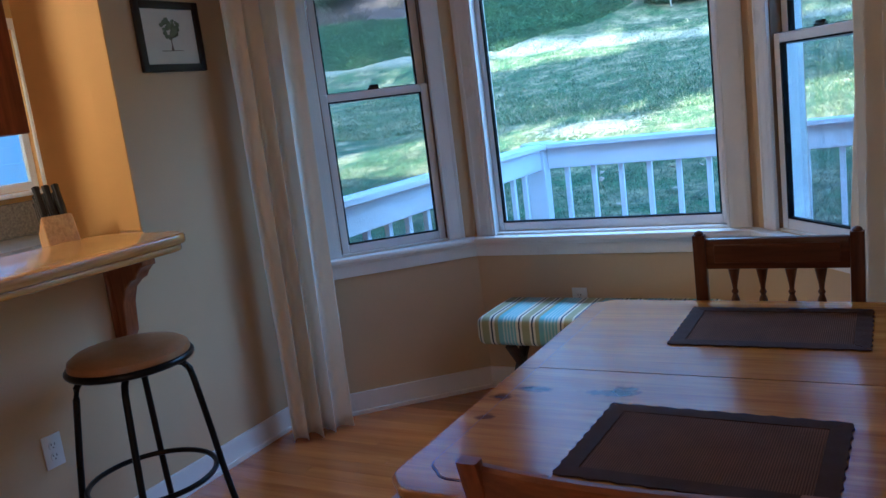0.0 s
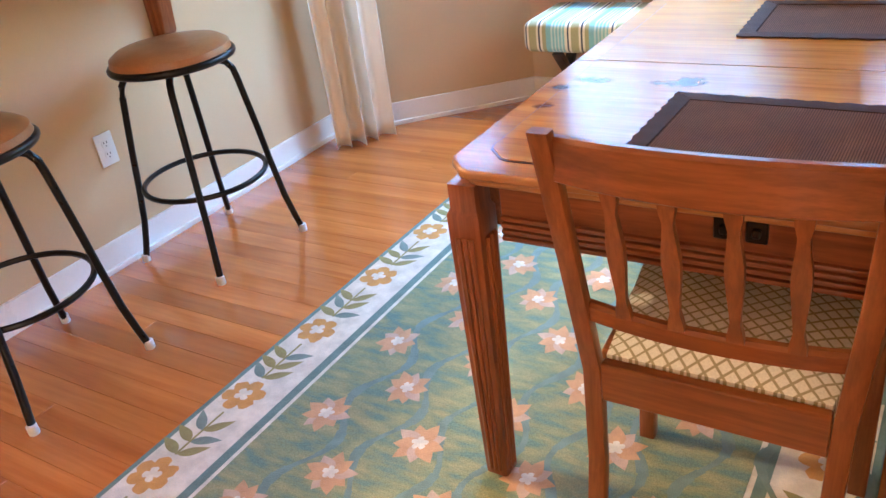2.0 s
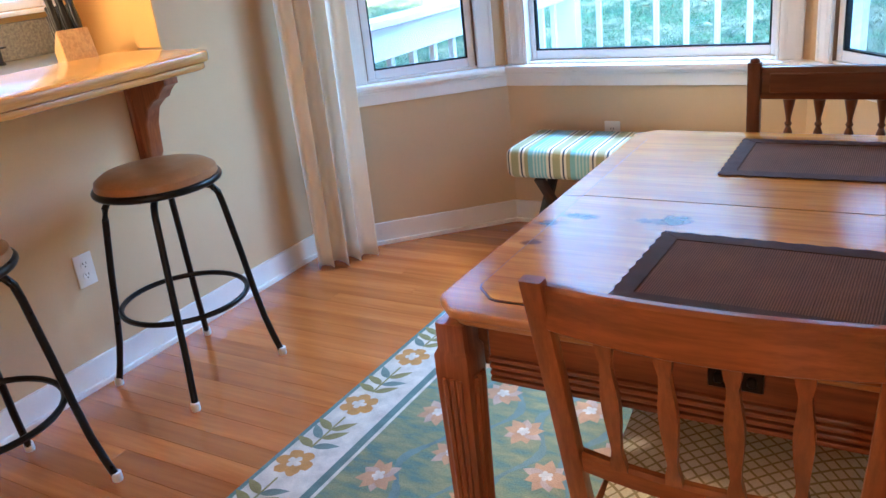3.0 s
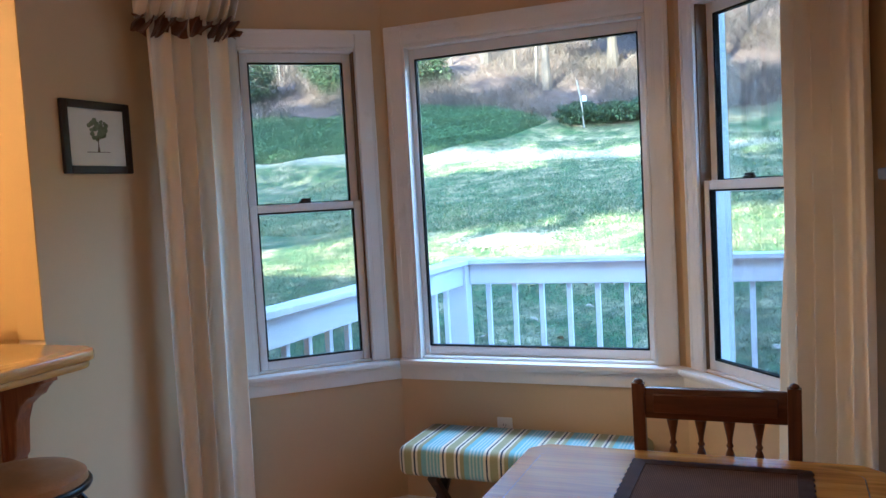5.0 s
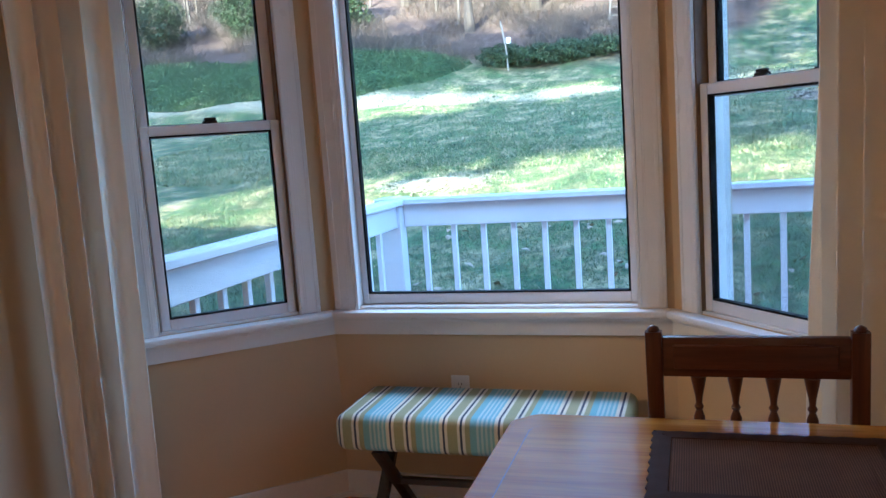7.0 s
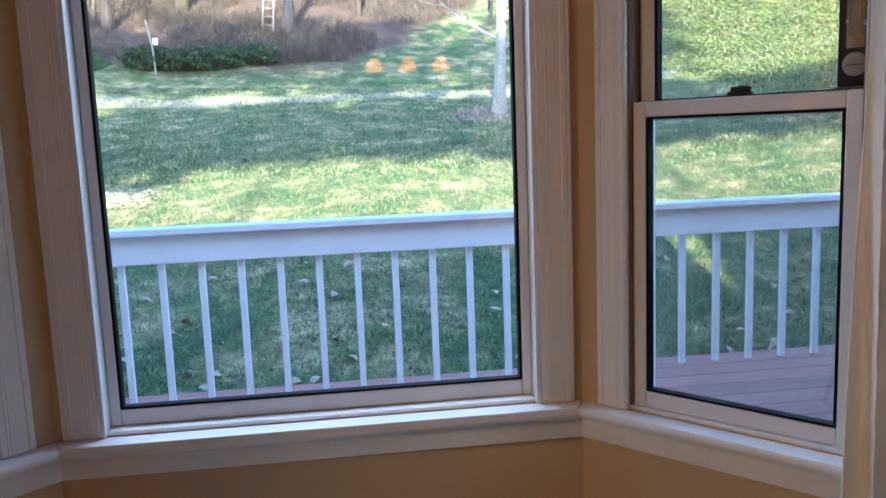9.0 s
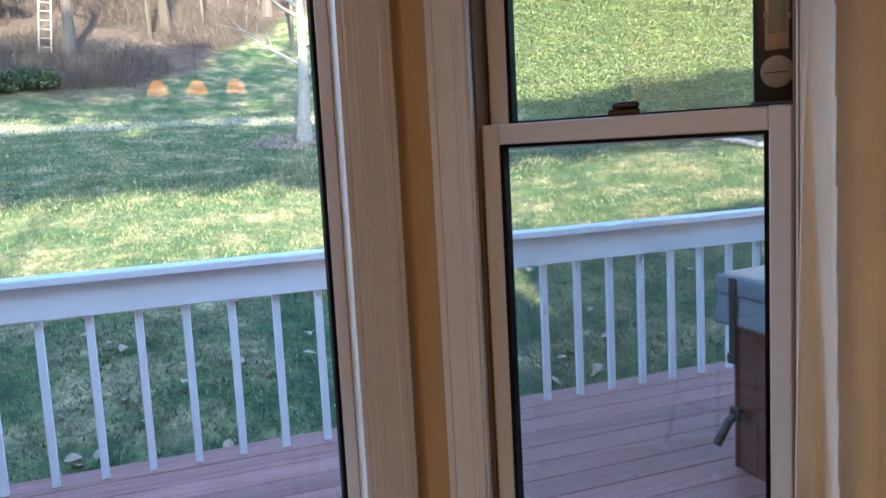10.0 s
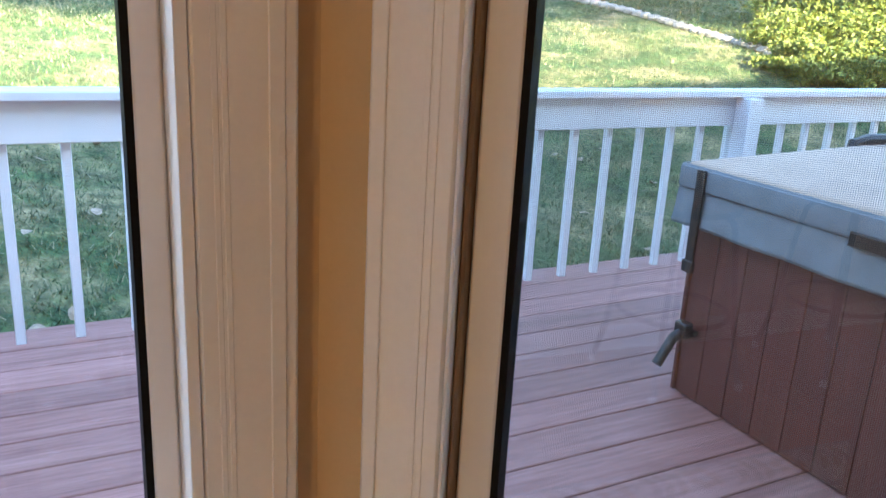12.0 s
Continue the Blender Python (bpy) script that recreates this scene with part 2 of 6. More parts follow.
CURTAIN_BAND = plain("brown_curtain_band", (0.17, 0.065, 0.03), 0.8, 0.2, 8, 420, 0.3, 0, 0, 0.2)
OUTLET = plain("outlet_plastic", (0.78, 0.77, 0.73), 0.35, 0.03, 20, 200, 0.0)
BLACK_PLASTIC = plain("black_plastic", (0.012, 0.012, 0.013), 0.35, 0.2, 40, 300, 0.03)
STEEL = plain("brushed_steel", (0.55, 0.55, 0.55), 0.3, 0.1, 30, 300, 0.05, 1.0)
STONE = plain("granite", (0.28, 0.24, 0.17), 0.3, 0.5, 60, 420, 0.05)
RAIL_WHITE = plain("white_rail_paint", (0.74, 0.76, 0.80), 0.5, 0.07, 3.0, 120, 0.08)
SLATE = plain("slate_mantel", (0.10, 0.105, 0.105), 0.5, 0.2, 8, 160, 0.1)
SILVER = plain("silver_plate", (0.55, 0.53, 0.5), 0.25, 0.15, 20, 200, 0.05, 0.9)
SIDING = plain("pale_siding", (0.40, 0.47, 0.54), 0.6, 0.06, 3, 120, 0.06)

for worn in (CHAIR_X, CHAIR_Z, DARK_X, DARK_Z, OAK_X, OAK_Y, OAK_Z):
    worn.node_tree.nodes["Principled BSDF"].inputs["Specular IOR Level"].default_value = 0.35


# ---- mesh helpers ----
def mesh_of(bm, name, angle=38):
    me = bpy.data.meshes.new(name)
    bm.to_mesh(me)
    bm.free()
    me.polygons.foreach_set("use_smooth", [True] * len(me.polygons))
    me.set_sharp_from_angle(angle=radians(angle))
    return me


def part(name, bm, material, parent=None, label="", at=None):
    me = mesh_of(bm, name)
    me.materials.append(material)
    ob = new(name, me)
    ob.parent = parent
    if at is not None:
        ob.matrix_basis = at
    if label:
        ob["label"] = label
    return ob


def thing(name, label, category, at, group="", kind=""):
    ob = new(name)
    ob.empty_display_size = 0.1
    ob.matrix_basis = at
    return tagged(ob, label, category, group, kind)


def setting(name, bm, material, label="", category=""):
    return tagged(part(name, bm, material), label, category, kind="structure")


def box(x0, x1, y0, y1, z0, z1, bevel=0.003, seg=1, bm=None):
    own = bmesh.new()
    bmesh.ops.create_cube(own, size=1)
    for v in own.verts:
        v.co = Vector(((x0 + x1) / 2 + v.co.x * (x1 - x0), (y0 + y1) / 2 + v.co.y * (y1 - y0), (z0 + z1) / 2 + v.co.z * (z1 - z0)))
    if bevel:
        bmesh.ops.bevel(own, geom=own.edges[:], offset=bevel, segments=seg, profile=0.5, affect="EDGES")
    return joined(bm, own)


def joined(bm, own):
    if bm is None:
        return own
    me = bpy.data.meshes.new("tmp")
    own.to_mesh(me)
    own.free()
    bm.from_mesh(me)
    bpy.data.meshes.remove(me)
    return bm


def prism(outline, z0, z1, bevel=0.0, seg=2, bm=None):
    own = bmesh.new()
    low = [own.verts.new((x, y, z0)) for x, y in outline]
    top = [own.verts.new((x, y, z1)) for x, y in outline]
    n = len(outline)
    own.faces.new(low[::-1])
    own.faces.new(top)
    for i in range(n):
        own.faces.new((low[i], low[(i + 1) % n], top[(i + 1) % n], top[i]))
    bmesh.ops.recalc_face_normals(own, faces=own.faces[:])
    if bevel:
        rim = [ed for ed in own.edges if abs(ed.verts[0].co.z - ed.verts[1].co.z) < 1e-6]
        bmesh.ops.bevel(own, geom=rim, offset=bevel, segments=seg, profile=0.5, affect="EDGES")
    return joined(bm, own)


def tube(points, r, n=10, bm=None, closed=False):
    """A round bar along a line of points; r is one radius or one for each point."""
    own = bmesh.new()
    pts = [Vector(p) for p in points]
    rs = r if isinstance(r, (list, tuple)) else [r] * len(pts)
    rings = []
    up = Vector((0.13, 0.21, 0.97))
    m = len(pts)
    for i, p in enumerate(pts):
        if closed:
            d = pts[(i + 1) % m] - pts[i - 1]
        else:
            d = pts[min(i + 1, m - 1)] - pts[max(i - 1, 0)]
        d.normalize()
        u = d.cross(up)
        if u.length < 0.05:
            u = d.cross(Vector((1, 0, 0)))
        u.normalize()
        w = d.cross(u)
        rings.append([own.verts.new(p + rs[i] * (math.cos(k * math.tau / n) * u + math.sin(k * math.tau / n) * w)) for k in range(n)])
    pairs = list(zip(rings, rings[1:])) + ([(rings[-1], rings[0])] if closed else [])
    for a1, b1 in pairs:
        for k in range(n):
            own.faces.new((a1[k], a1[(k + 1) % n], b1[(k + 1) % n], b1[k]))
    if not closed:
        own.faces.new(rings[0][::-1])
        own.faces.new(rings[-1])
    bmesh.ops.recalc_face_normals(own, faces=own.faces[:])
    return joined(bm, own)


def lathe(profile, n=24, bm=None):
    """Turned shape from (radius, height) pairs, bottom to top."""
    own = bmesh.new()
    rings = [[own.verts.new((r * math.cos(k * math.tau / n), r * math.sin(k * math.tau / n), z)) for k in range(n)] for r, z in profile]
    for a1, b1 in zip(rings, rings[1:]):
        for k in range(n):
            own.faces.new((a1[k], a1[(k + 1) % n], b1[(k + 1) % n], b1[k]))
    own.faces.new(rings[0][::-1])
    own.faces.new(rings[-1])
    bmesh.ops.recalc_face_normals(own, faces=own.faces[:])
    return joined(bm, own)


def loft(rows, caps=False):
    """A skin over rows of points."""
    own = bmesh.new()
    vs = [[own.verts.new(p) for p in row] for row in rows]
    for a1, b1 in zip(vs, vs[1:]):
        for k in range(len(a1) - 1):
            own.faces.new((a1[k], a1[k + 1], b1[k + 1], b1[k]))
    return own


def moved(bm, m):
    bmesh.ops.transform(bm, matrix=m, verts=bm.verts[:])
    return bm


# ---- plan ----
WX, WY = -1.905, 4.315                 # dining wall and bay front
C1, C2 = Vector((-1.163, WY)), Vector((0.132, WY))
AL, AR = radians(42.3), radians(49)
DL = Vector((-math.cos(AL), -math.sin(AL)))   # away from the corner, along each side of the bay
DR = Vector((math.cos(AR), -math.sin(AR)))
LEN_L = (C1.x - WX) / math.cos(AL)
EX = 0.93                              # fireplace wall
LEN_R = (EX - C2.x) / math.cos(AR)
E1, E2 = C1 + DL * LEN_L, C2 + DR * LEN_R
NL, NR = Vector((math.sin(AL), -math.cos(AL))), Vector((-math.sin(AR), -math.cos(AR)))  # into the room
CEIL, THICK = 2.62, 0.14
BACK = -3.0


def frame_of(origin, angle):
    """Along the wall, outwards, up."""
    return Matrix.Translation((origin[0], origin[1], 0)) @ Matrix.Rotation(angle, 4, "Z")


def wall_panel(name, m, length, holes, label, material=WALL, height=CEIL, thick=THICK):
    bm = bmesh.new()
    ss = sorted({0.0, length, *[h[0] for h in holes], *[h[1] for h in holes]})
    zs = sorted({0.0, height, *[h[2] for h in holes], *[h[3] for h in holes]})
    for s0, s1 in zip(ss, ss[1:]):
        for z0, z1 in zip(zs, zs[1:]):
            if not any(h[0] < (s0 + s1) / 2 < h[1] and h[2] < (z0 + z1) / 2 < h[3] for h in holes):
                box(s0, s1, 0, thick, z0, z1, 0, bm=bm)
    bmesh.ops.remove_doubles(bm, verts=bm.verts[:], dist=1e-5)
    return setting(name, moved(bm, m), material, label, "wall")


M_CENTRE = frame_of(C1, 0.0)
M_LEFT = frame_of(E1, AL)
M_RIGHT = frame_of(C2, -AR)
GZ0, GZ1 = 0.82, 2.135                 # glass heights
OPEN_C = (0.104, 1.183, 0.765, 2.198)
OPEN_L = (LEN_L - 0.654, LEN_L - 0.133, 0.765, 2.198)
OPEN_R = (0.133, 0.654, 0.765, 2.198)
wall_panel("wall_north", M_CENTRE, C2.x - C1.x, [OPEN_C], "tan painted bay wall under the picture window")
wall_panel("wall_northwest", M_LEFT, LEN_L, [OPEN_L], "tan painted angled bay wall")
wall_panel("wall_northeast", M_RIGHT, LEN_R, [OPEN_R], "tan painted angled bay wall")
M_WEST = frame_of((WX, BACK), radians(90))
HOLE_TOP = 2.35
wall_panel("wall_west", M_WEST, E1.y - BACK, [(-0.6 - BACK, 3.0 - BACK, 1.03, HOLE_TOP)], "tan painted wall with a bar opening to the kitchen", thick=0.13)
EAST_HOLE = (E2.y - 0.35, E2.y + 2.15, 0.12, 2.2)
wall_panel("wall_east", frame_of((EX, E2.y), radians(-90)), E2.y - BACK, [EAST_HOLE], "tan painted fireplace wall")
wall_panel("wall_south", frame_of((EX, BACK), radians(180)), EX + 4.4, [], "tan painted back wall")
# kitchen shell
KX = -4.25
wall_panel("wall_kitchen_end", frame_of((KX, 4.38), 0.0), WX - 0.36 - KX, [], "gold painted kitchen end wall", GOLD_WALL)
wall_panel("wall_kitchen_west", frame_of((KX, BACK), radians(90)), 4.38 - BACK, [(2.6 - BACK, 4.25 - BACK, 1.19, 2.2)], "gold painted kitchen window wall", GOLD_WALL)
setting("wall_pantry", box(-2.42, WX - 0.133, 3.0, 3.14, 0, CEIL, 0.004), GOLD_WALL, "gold painted wall end beside the bar opening", "wall")
setting("trim_bar_jamb", box(WX - 0.13, WX - 0.001, 2.995, 2.9995, 1.08, HOLE_TOP, 0), GOLD_WALL, "gold painted jamb of the bar opening", "jamb")
outline = [(KX, BACK), (EX, BACK), (EX, E2.y), (C2.x, C2.y), (C1.x, C1.y), (E1.x, E1.y), (E1.x, 4.38), (KX, 4.38)]
setting("ceiling", prism(outline, CEIL, CEIL + 0.12), CEILING, "white painted ceiling", "ceiling")
setting("floor_base", prism(outline, -0.2, -0.018), FLOOR_WOOD, "subfloor under the oak strips", "floor")


# ---- bay windows ----
def corner(c, n1, d):
    """The mitre of two offset lines at a corner of the bay, d into the room."""
    k = (n1 + Vector((0, -1))) / (1 + n1.dot(Vector((0, -1))))
    return c + k * d


def window(name, m, s0, s1, hung, label):
    """Casing, jamb, sashes and panes in one opening; s0 and s1 bound the opening along the wall."""
    w = tagged(new(name), label, "window", kind="structure")
    w.matrix_basis = m
    zt = 2.198
    cw = 0.079 if hung else 0.088
    jw = 0.004 if hung else 0.0115
    # moulded casing: a flat board, fine beads near the opening and a raised outer edge
    for left in (True, False):
        x0, x1 = (s0 - cw, s0 - 0.0002) if left else (s1 + 0.0002, s1 + cw)
        bm = box(x0, x1, -0.016, -0.001, 0.7655, zt + cw, 0.003)
        for k, wd, dp in ((0.016, 0.005, 0.0009), (0.024, 0.005, 0.0009), (0.062, 0.014, 0.0022)):
            xx = s0 - k - wd if left else s1 + k
            box(xx, xx + wd, -0.016 - dp, -0.0155, 0.766, zt + min(k, 0.07), min(dp, wd) * 0.45, bm=bm)
        part("casing", bm, TRIM, w)
    bm = box(s0 - 0.0001, s1 + 0.0001, -0.0158, -0.001, zt + 0.0002, zt + cw - 0.0002, 0.003)
    for k, wd, dp in ((0.016, 0.005, 0.0009), (0.024, 0.005, 0.0009), (0.062, 0.014, 0.0022)):
        box(s0 - k - 0.0015, s1 + k + 0.0015, -0.016 - dp, -0.0155, zt + k, zt + k + wd, min(dp, wd) * 0.45, bm=bm)
    part("head_casing", bm, TRIM, w)
    # jamb liner
    for x0, x1 in ((s0 + 0.0005, s0 + jw), (s1 - jw, s1 - 0.0005)):
        part("jamb", box(x0, x1, -0.0155, 0.135, 0.7655, zt - 0.0005, 0.001), TRIM, w)
    part("head_jamb", box(s0 + jw + 0.0005, s1 - jw - 0.0005, -0.012, 0.135, zt - 0.014, zt - 0.0005, 0.002), TRIM, w)
    part("inner_sill", box(s0 + jw + 0.0005, s1 - jw - 0.0005, -0.0005, 0.135, 0.7655, 0.7755, 0.002), TRIM, w)

    def sash(x0, x1, y0, z0, z1, stile, rail0, rail1):
        f = bmesh.new()
        box(x0, x0 + stile, y0, y0 + 0.03, z0, z1, 0.003, bm=f)
        box(x1 - stile, x1, y0, y0 + 0.03, z0, z1, 0.003, bm=f)
        box(x0 + stile - 0.001, x1 - stile + 0.001, y0 + 0.0006, y0 + 0.0294, z0, z0 + rail0, 0.003, bm=f)
        box(x0 + stile - 0.001, x1 - stile + 0.001, y0 + 0.0006, y0 + 0.0294, z1 - rail1, z1, 0.003, bm=f)
        fr = part("sash", f, VINYL, w)
        gx0, gx1, gz0, gz1 = x0 + stile, x1 - stile, z0 + rail0, z1 - rail1
        g = bmesh.new()
        for a0, a1, b0, b1 in ((gx0 - 0.001, gx0 + 0.006, gz0, gz1), (gx1 - 0.006, gx1 + 0.001, gz0, gz1), (gx0, gx1, gz0 - 0.001, gz0 + 0.005), (gx0, gx1, gz1 - 0.005, gz1 + 0.001)):
            box(a0, a1, y0 + 0.002, y0 + 0.026, b0, b1, 0, bm=g)
        part("gasket", g, GASKET, fr)
        pane = part("pane", box(gx0 + 0.001, gx1 - 0.001, y0 + 0.013, y0 + 0.017, gz0 + 0.001, gz1 - 0.001, 0), GLASS, fr)
        pane.visible_shadow = False
        return fr

    if hung:
        part("stop_bead", box(s0 + 0.0045, s0 + 0.0095, -0.004, 0.06, 0.776, zt - 0.0145, 0.002), BEAD, w, "brown weather strip")
        part("stop_bead", box(s1 - 0.0095, s1 - 0.0045, -0.004, 0.06, 0.776, zt - 0.0145, 0.002), BEAD, w, "brown weather strip")
        sash(s0 + 0.01, s1 - 0.01, 0.008, 0.776, 1.512, 0.034, 0.041, 0.036)
        sash(s0 + 0.0102, s1 - 0.0102, 0.044, 1.468, zt - 0.0145, 0.038, 0.043, 0.043)
        mesh = part("insect_screen", box(s0 + 0.0046, s1 - 0.0046, 0.108, 0.109, 0.7758, zt - 0.0147, 0), SCREEN, w, "fine dark insect screen")
        mesh.visible_shadow = False
        mid = (s0 + s1) / 2
        bm = box(mid - 0.026, mid + 0.026, 0.012, 0.032, 1.5125, 1.524, 0.003)
        box(mid - 0.02, mid + 0.024, 0.014, 0.028, 1.5235, 1.534, 0.003, bm=bm)
        part("sash_lock", bm, DARK_METAL, w, "dark bronze sash lock")
    else:
        sash(s0 + 0.012, s1 - 0.012, 0.035, 0.776, zt - 0.0145, 0.0255, 0.042, 0.047)
    return w


window("window_1", M_CENTRE, OPEN_C[0], OPEN_C[1], False, "white framed fixed picture window of the bay")
window("window_2", M_LEFT, OPEN_L[0], OPEN_L[1], True, "white double-hung window of the bay")
window("window_3", M_RIGHT, OPEN_R[0], OPEN_R[1], True, "white double-hung window with a thermometer")
# one moulded sill and apron round the three sides
for nm, d, z0, z1, bev in (("trim_window_sill", 0.06, 0.738, 0.765, 0.008), ("trim_sill_cove", 0.03, 0.722, 0.7375, 0.005), ("trim_apron", 0.018, 0.668, 0.7215, 0.004)):
    a1, a2 = corner(C1, NL, d), corner(C2, NR, d)
    b1, b2 = corner(C1, NL, 0.001), corner(C2, NR, 0.001)
    sl, sr = C1 + DL * 0.80, C2 + DR * 0.80
    for poly in ([b1, b2, a2, a1], [sl + NL * 0.001, b1, a1, sl + NL * d], [b2, sr + NR * 0.001, sr + NR * d, a2]):
        setting(nm, prism([tuple(p) for p in poly], z0, z1, bev), TRIM, "white painted moulded window sill" if "sill" in nm else "white painted apron under the sill", "trim")
# baseboards
for nm, d, z1 in (("baseboard", 0.014, 0.105), ("baseboard_shoe", 0.026, 0.018)):
    a1, a2 = corner(C1, NL, d), corner(C2, NR, d)
    b1, b2 = corner(C1, NL, 0.001), corner(C2, NR, 0.001)
    wl = E1 + Vector((d, -d * math.tan((radians(90) - AL) / 2)))
    wl0 = E1 + Vector((0.001, 0))
    for poly in ([b1, b2, a2, a1], [wl0, b1, a1, wl], [b2, E2 + NR * 0.001, E2 + NR * d, a2],
                 [Vector((WX + 0.001, BACK)), wl0, wl, Vector((WX + d, BACK))]):
        bm = prism([tuple(p) for p in poly], 0.0, z1, 0.0)
        setting(nm, bm, TRIM, "white painted baseboard", "baseboard")


# ---- bar, outlet, picture, mantel ----
def rounded(x0, x1, y0, y1, r, n=6):
    pts = []
    for cx, cy, a0 in ((x1 - r, y1 - r, 0), (x0 + r, y1 - r, 90), (x0 + r, y0 + r, 180), (x1 - r, y0 + r, 270)):
        for k in range(n + 1):
            t = radians(a0 + 90 * k / n)
            pts.append((cx + r * math.cos(t), cy + r * math.sin(t)))
    return pts


bar = thing("bar_counter", "honey varnished wooden breakfast bar top on the half wall", "counter", pose(-1.78, 1.2, 1.0235))
part("top", moved(prism(rounded(-2.06, -1.53, -0.58, 2.915, 0.10), 1.0475, 1.083, 0.009), Matrix.Translation((1.78, -1.2, -1.0235))), BAR_WOOD, bar)
part("edge_moulding", moved(prism(rounded(-2.05, -1.545, -0.57, 2.90, 0.09), 1.0235, 1.047, 0.007), Matrix.Translation((1.78, -1.2, -1.0235))), BAR_WOOD, bar)


def corbel(y):
    prof = [(0.0, 0.72), (0.035, 0.72), (0.05, 0.74), (0.055, 0.79), (0.062, 0.85), (0.085, 0.905), (0.125, 0.935), (0.15, 0.945), (0.165, 0.965), (0.19, 0.985), (0.205, 0.99), (0.205, 1.034), (0.0, 1.034)]
    own = prism(prof, -0.03, 0.03, 0.004, 1)
    moved(own, Matrix(((1, 0, 0, 0), (0, 0, -1, 0), (0, 1, 0, 0), (0, 0, 0, 1))))
    c = thing("corbel", "curved cherry wood bracket under the bar top", "bracket", pose(WX + 0.001, y, -0.0115), "bar brackets")
    part("bracket", own, CORBEL_WOOD, c)
    part("back_plate", box(0.0, 0.018, -0.045, 0.045, 0.70, 1.034, 0.004), CORBEL_WOOD, c)


corbel(2.83)
corbel(1.35)

outlet = thing("wall_outlet", "white duplex outlet on the half wall", "outlet", pose(WX + 0.001, 2.455, 0.418), "outlets")
part("cover_plate", box(0, 0.006, -0.036, 0.036, -0.058, 0.058, 0.003, 2), OUTLET, outlet)
for dz in (-0.02, 0.02):
    bm = lathe([(0.0155, 0.0), (0.0155, 0.0025)], 18)
    moved(bm, Matrix.Translation((0.006, 0, dz)) @ Matrix.Rotation(radians(90), 4, "Y"))
    s = part("socket", bm, OUTLET, outlet)
    slots = bmesh.new()
    for yy in (-0.006, 0.006):
        box(0.0083, 0.009, yy - 0.0012, yy + 0.0012, dz + 0.001, dz + 0.009, 0, bm=slots)
    box(0.0083, 0.009, -0.002, 0.002, dz - 0.009, dz - 0.005, 0, bm=slots)
    part("slots", slots, BLACK_PLASTIC, s, "dark socket slots")
copy_thing(outlet, pose(-0.66, WY - 0.001, 0.45, 0, 0, -90))

# framed tree print
pic = thing("framed_print", "small tree print in a dark walnut frame on the wall", "picture", pose(WX + 0.001, 3.305, 1.668))
PW, PH = 0.335, 0.275
for y0, y1, z0, z1 in ((0, 0.03, 0, PH), (PW - 0.03, PW, 0, PH), (0.0301, PW - 0.0301, 0, 0.03), (0.0301, PW - 0.0301, PH - 0.03, PH)):
    bm = box(0, 0.018, y0 - PW / 2, y1 - PW / 2, z0, z1, 0.004, 2)
    part("frame_rail", bm, FRAME_WOOD, pic)
part("mat_board", box(0.002, 0.008, -PW / 2 + 0.0295, PW / 2 - 0.0295, 0.0295, PH - 0.0295, 0), PAPER, pic)
rnd = random.Random(4)
bm = bmesh.new()
for k in range(58):
    t, rr = rnd.uniform(0, math.tau), 0.046 * math.sqrt(rnd.random())
    cy, cz, s = rr * math.cos(t) * 1.05 + 0.004, 0.168 + rr * math.sin(t) * 0.85, rnd.uniform(0.006, 0.012)
    pts = [(0.0085 + 0.0001 * (k % 5), cy + s * math.cos(j * math.tau / 7 + k), cz + s * math.sin(j * math.tau / 7 + k) * rnd.uniform(0.7, 1)) for j in range(7)]
    bm.faces.new([bm.verts.new(p) for p in pts])
part("printed_crown", bm, PRINT_GREEN, pic, "faded green printed tree crown")
bm = bmesh.new()
bm.faces.new([bm.verts.new(p) for p in ((0.0088, -0.004, 0.083), (0.0088, 0.010, 0.083), (0.0088, 0.006, 0.11), (0.0088, 0.006, 0.15), (0.0088, 0.001, 0.15), (0.0088, 0.001, 0.105))])
bm.faces.new([bm.verts.new(p) for p in ((0.0088, -0.055, 0.080), (0.0088, 0.06, 0.082), (0.0088, 0.06, 0.084), (0.0088, -0.055, 0.083))])
part("printed_trunk", bm, PRINT_BROWN, pic, "brown printed trunk and ground line")

# mantel
mantel = thing("fireplace_mantel", "slate grey mantel shelf on white painted pilasters", "mantel", pose(EX - 0.001, 2.55, 0))
part("shelf", box(-0.185, 0, -0.76, 0.76, 1.49, 1.52, 0.006, 2), SLATE, mantel)
part("cove", box(-0.165, 0, -0.74, 0.74, 1.42, 1.4895, 0.02, 4), SLATE, mantel)
for yy in (-0.63, 0.63):
    p = part("pilaster", box(-0.09, 0, yy - 0.09, yy + 0.09, 0, 1.4195, 0.005), TRIM, mantel, "white painted pilaster")
    fl = bmesh.new()
    for k in (-0.045, 0, 0.045):
        box(-0.098, -0.0895, yy + k - 0.012, yy + k + 0.012, 0.2, 1.3, 0.006, 2, bm=fl)
    part("reeding", fl, TRIM, p)
part("frieze", box(-0.05, 0, -0.539, 0.539, 1.0, 1.4195, 0.004), TRIM, mantel, "white painted frieze")
plate = thing("display_plate", "round cream glazed plate standing on the mantel shelf", "plate", pose(0.845, 3.16, 1.521, 0, 3, 0))
bm = lathe([(0.07, 0.0), (0.12, 0.006), (0.175, 0.02), (0.181, 0.026), (0.172, 0.027), (0.12, 0.012), (0.07, 0.006)], 44)
moved(bm, Matrix.Translation((0.02, 0, 0.182)) @ Matrix.Rotation(radians(-90), 4, "Y"))
part("dish", bm, plain("cream_glaze", (0.66, 0.62, 0.54), 0.2, 0.08, 12, 200, 0.02), plate)

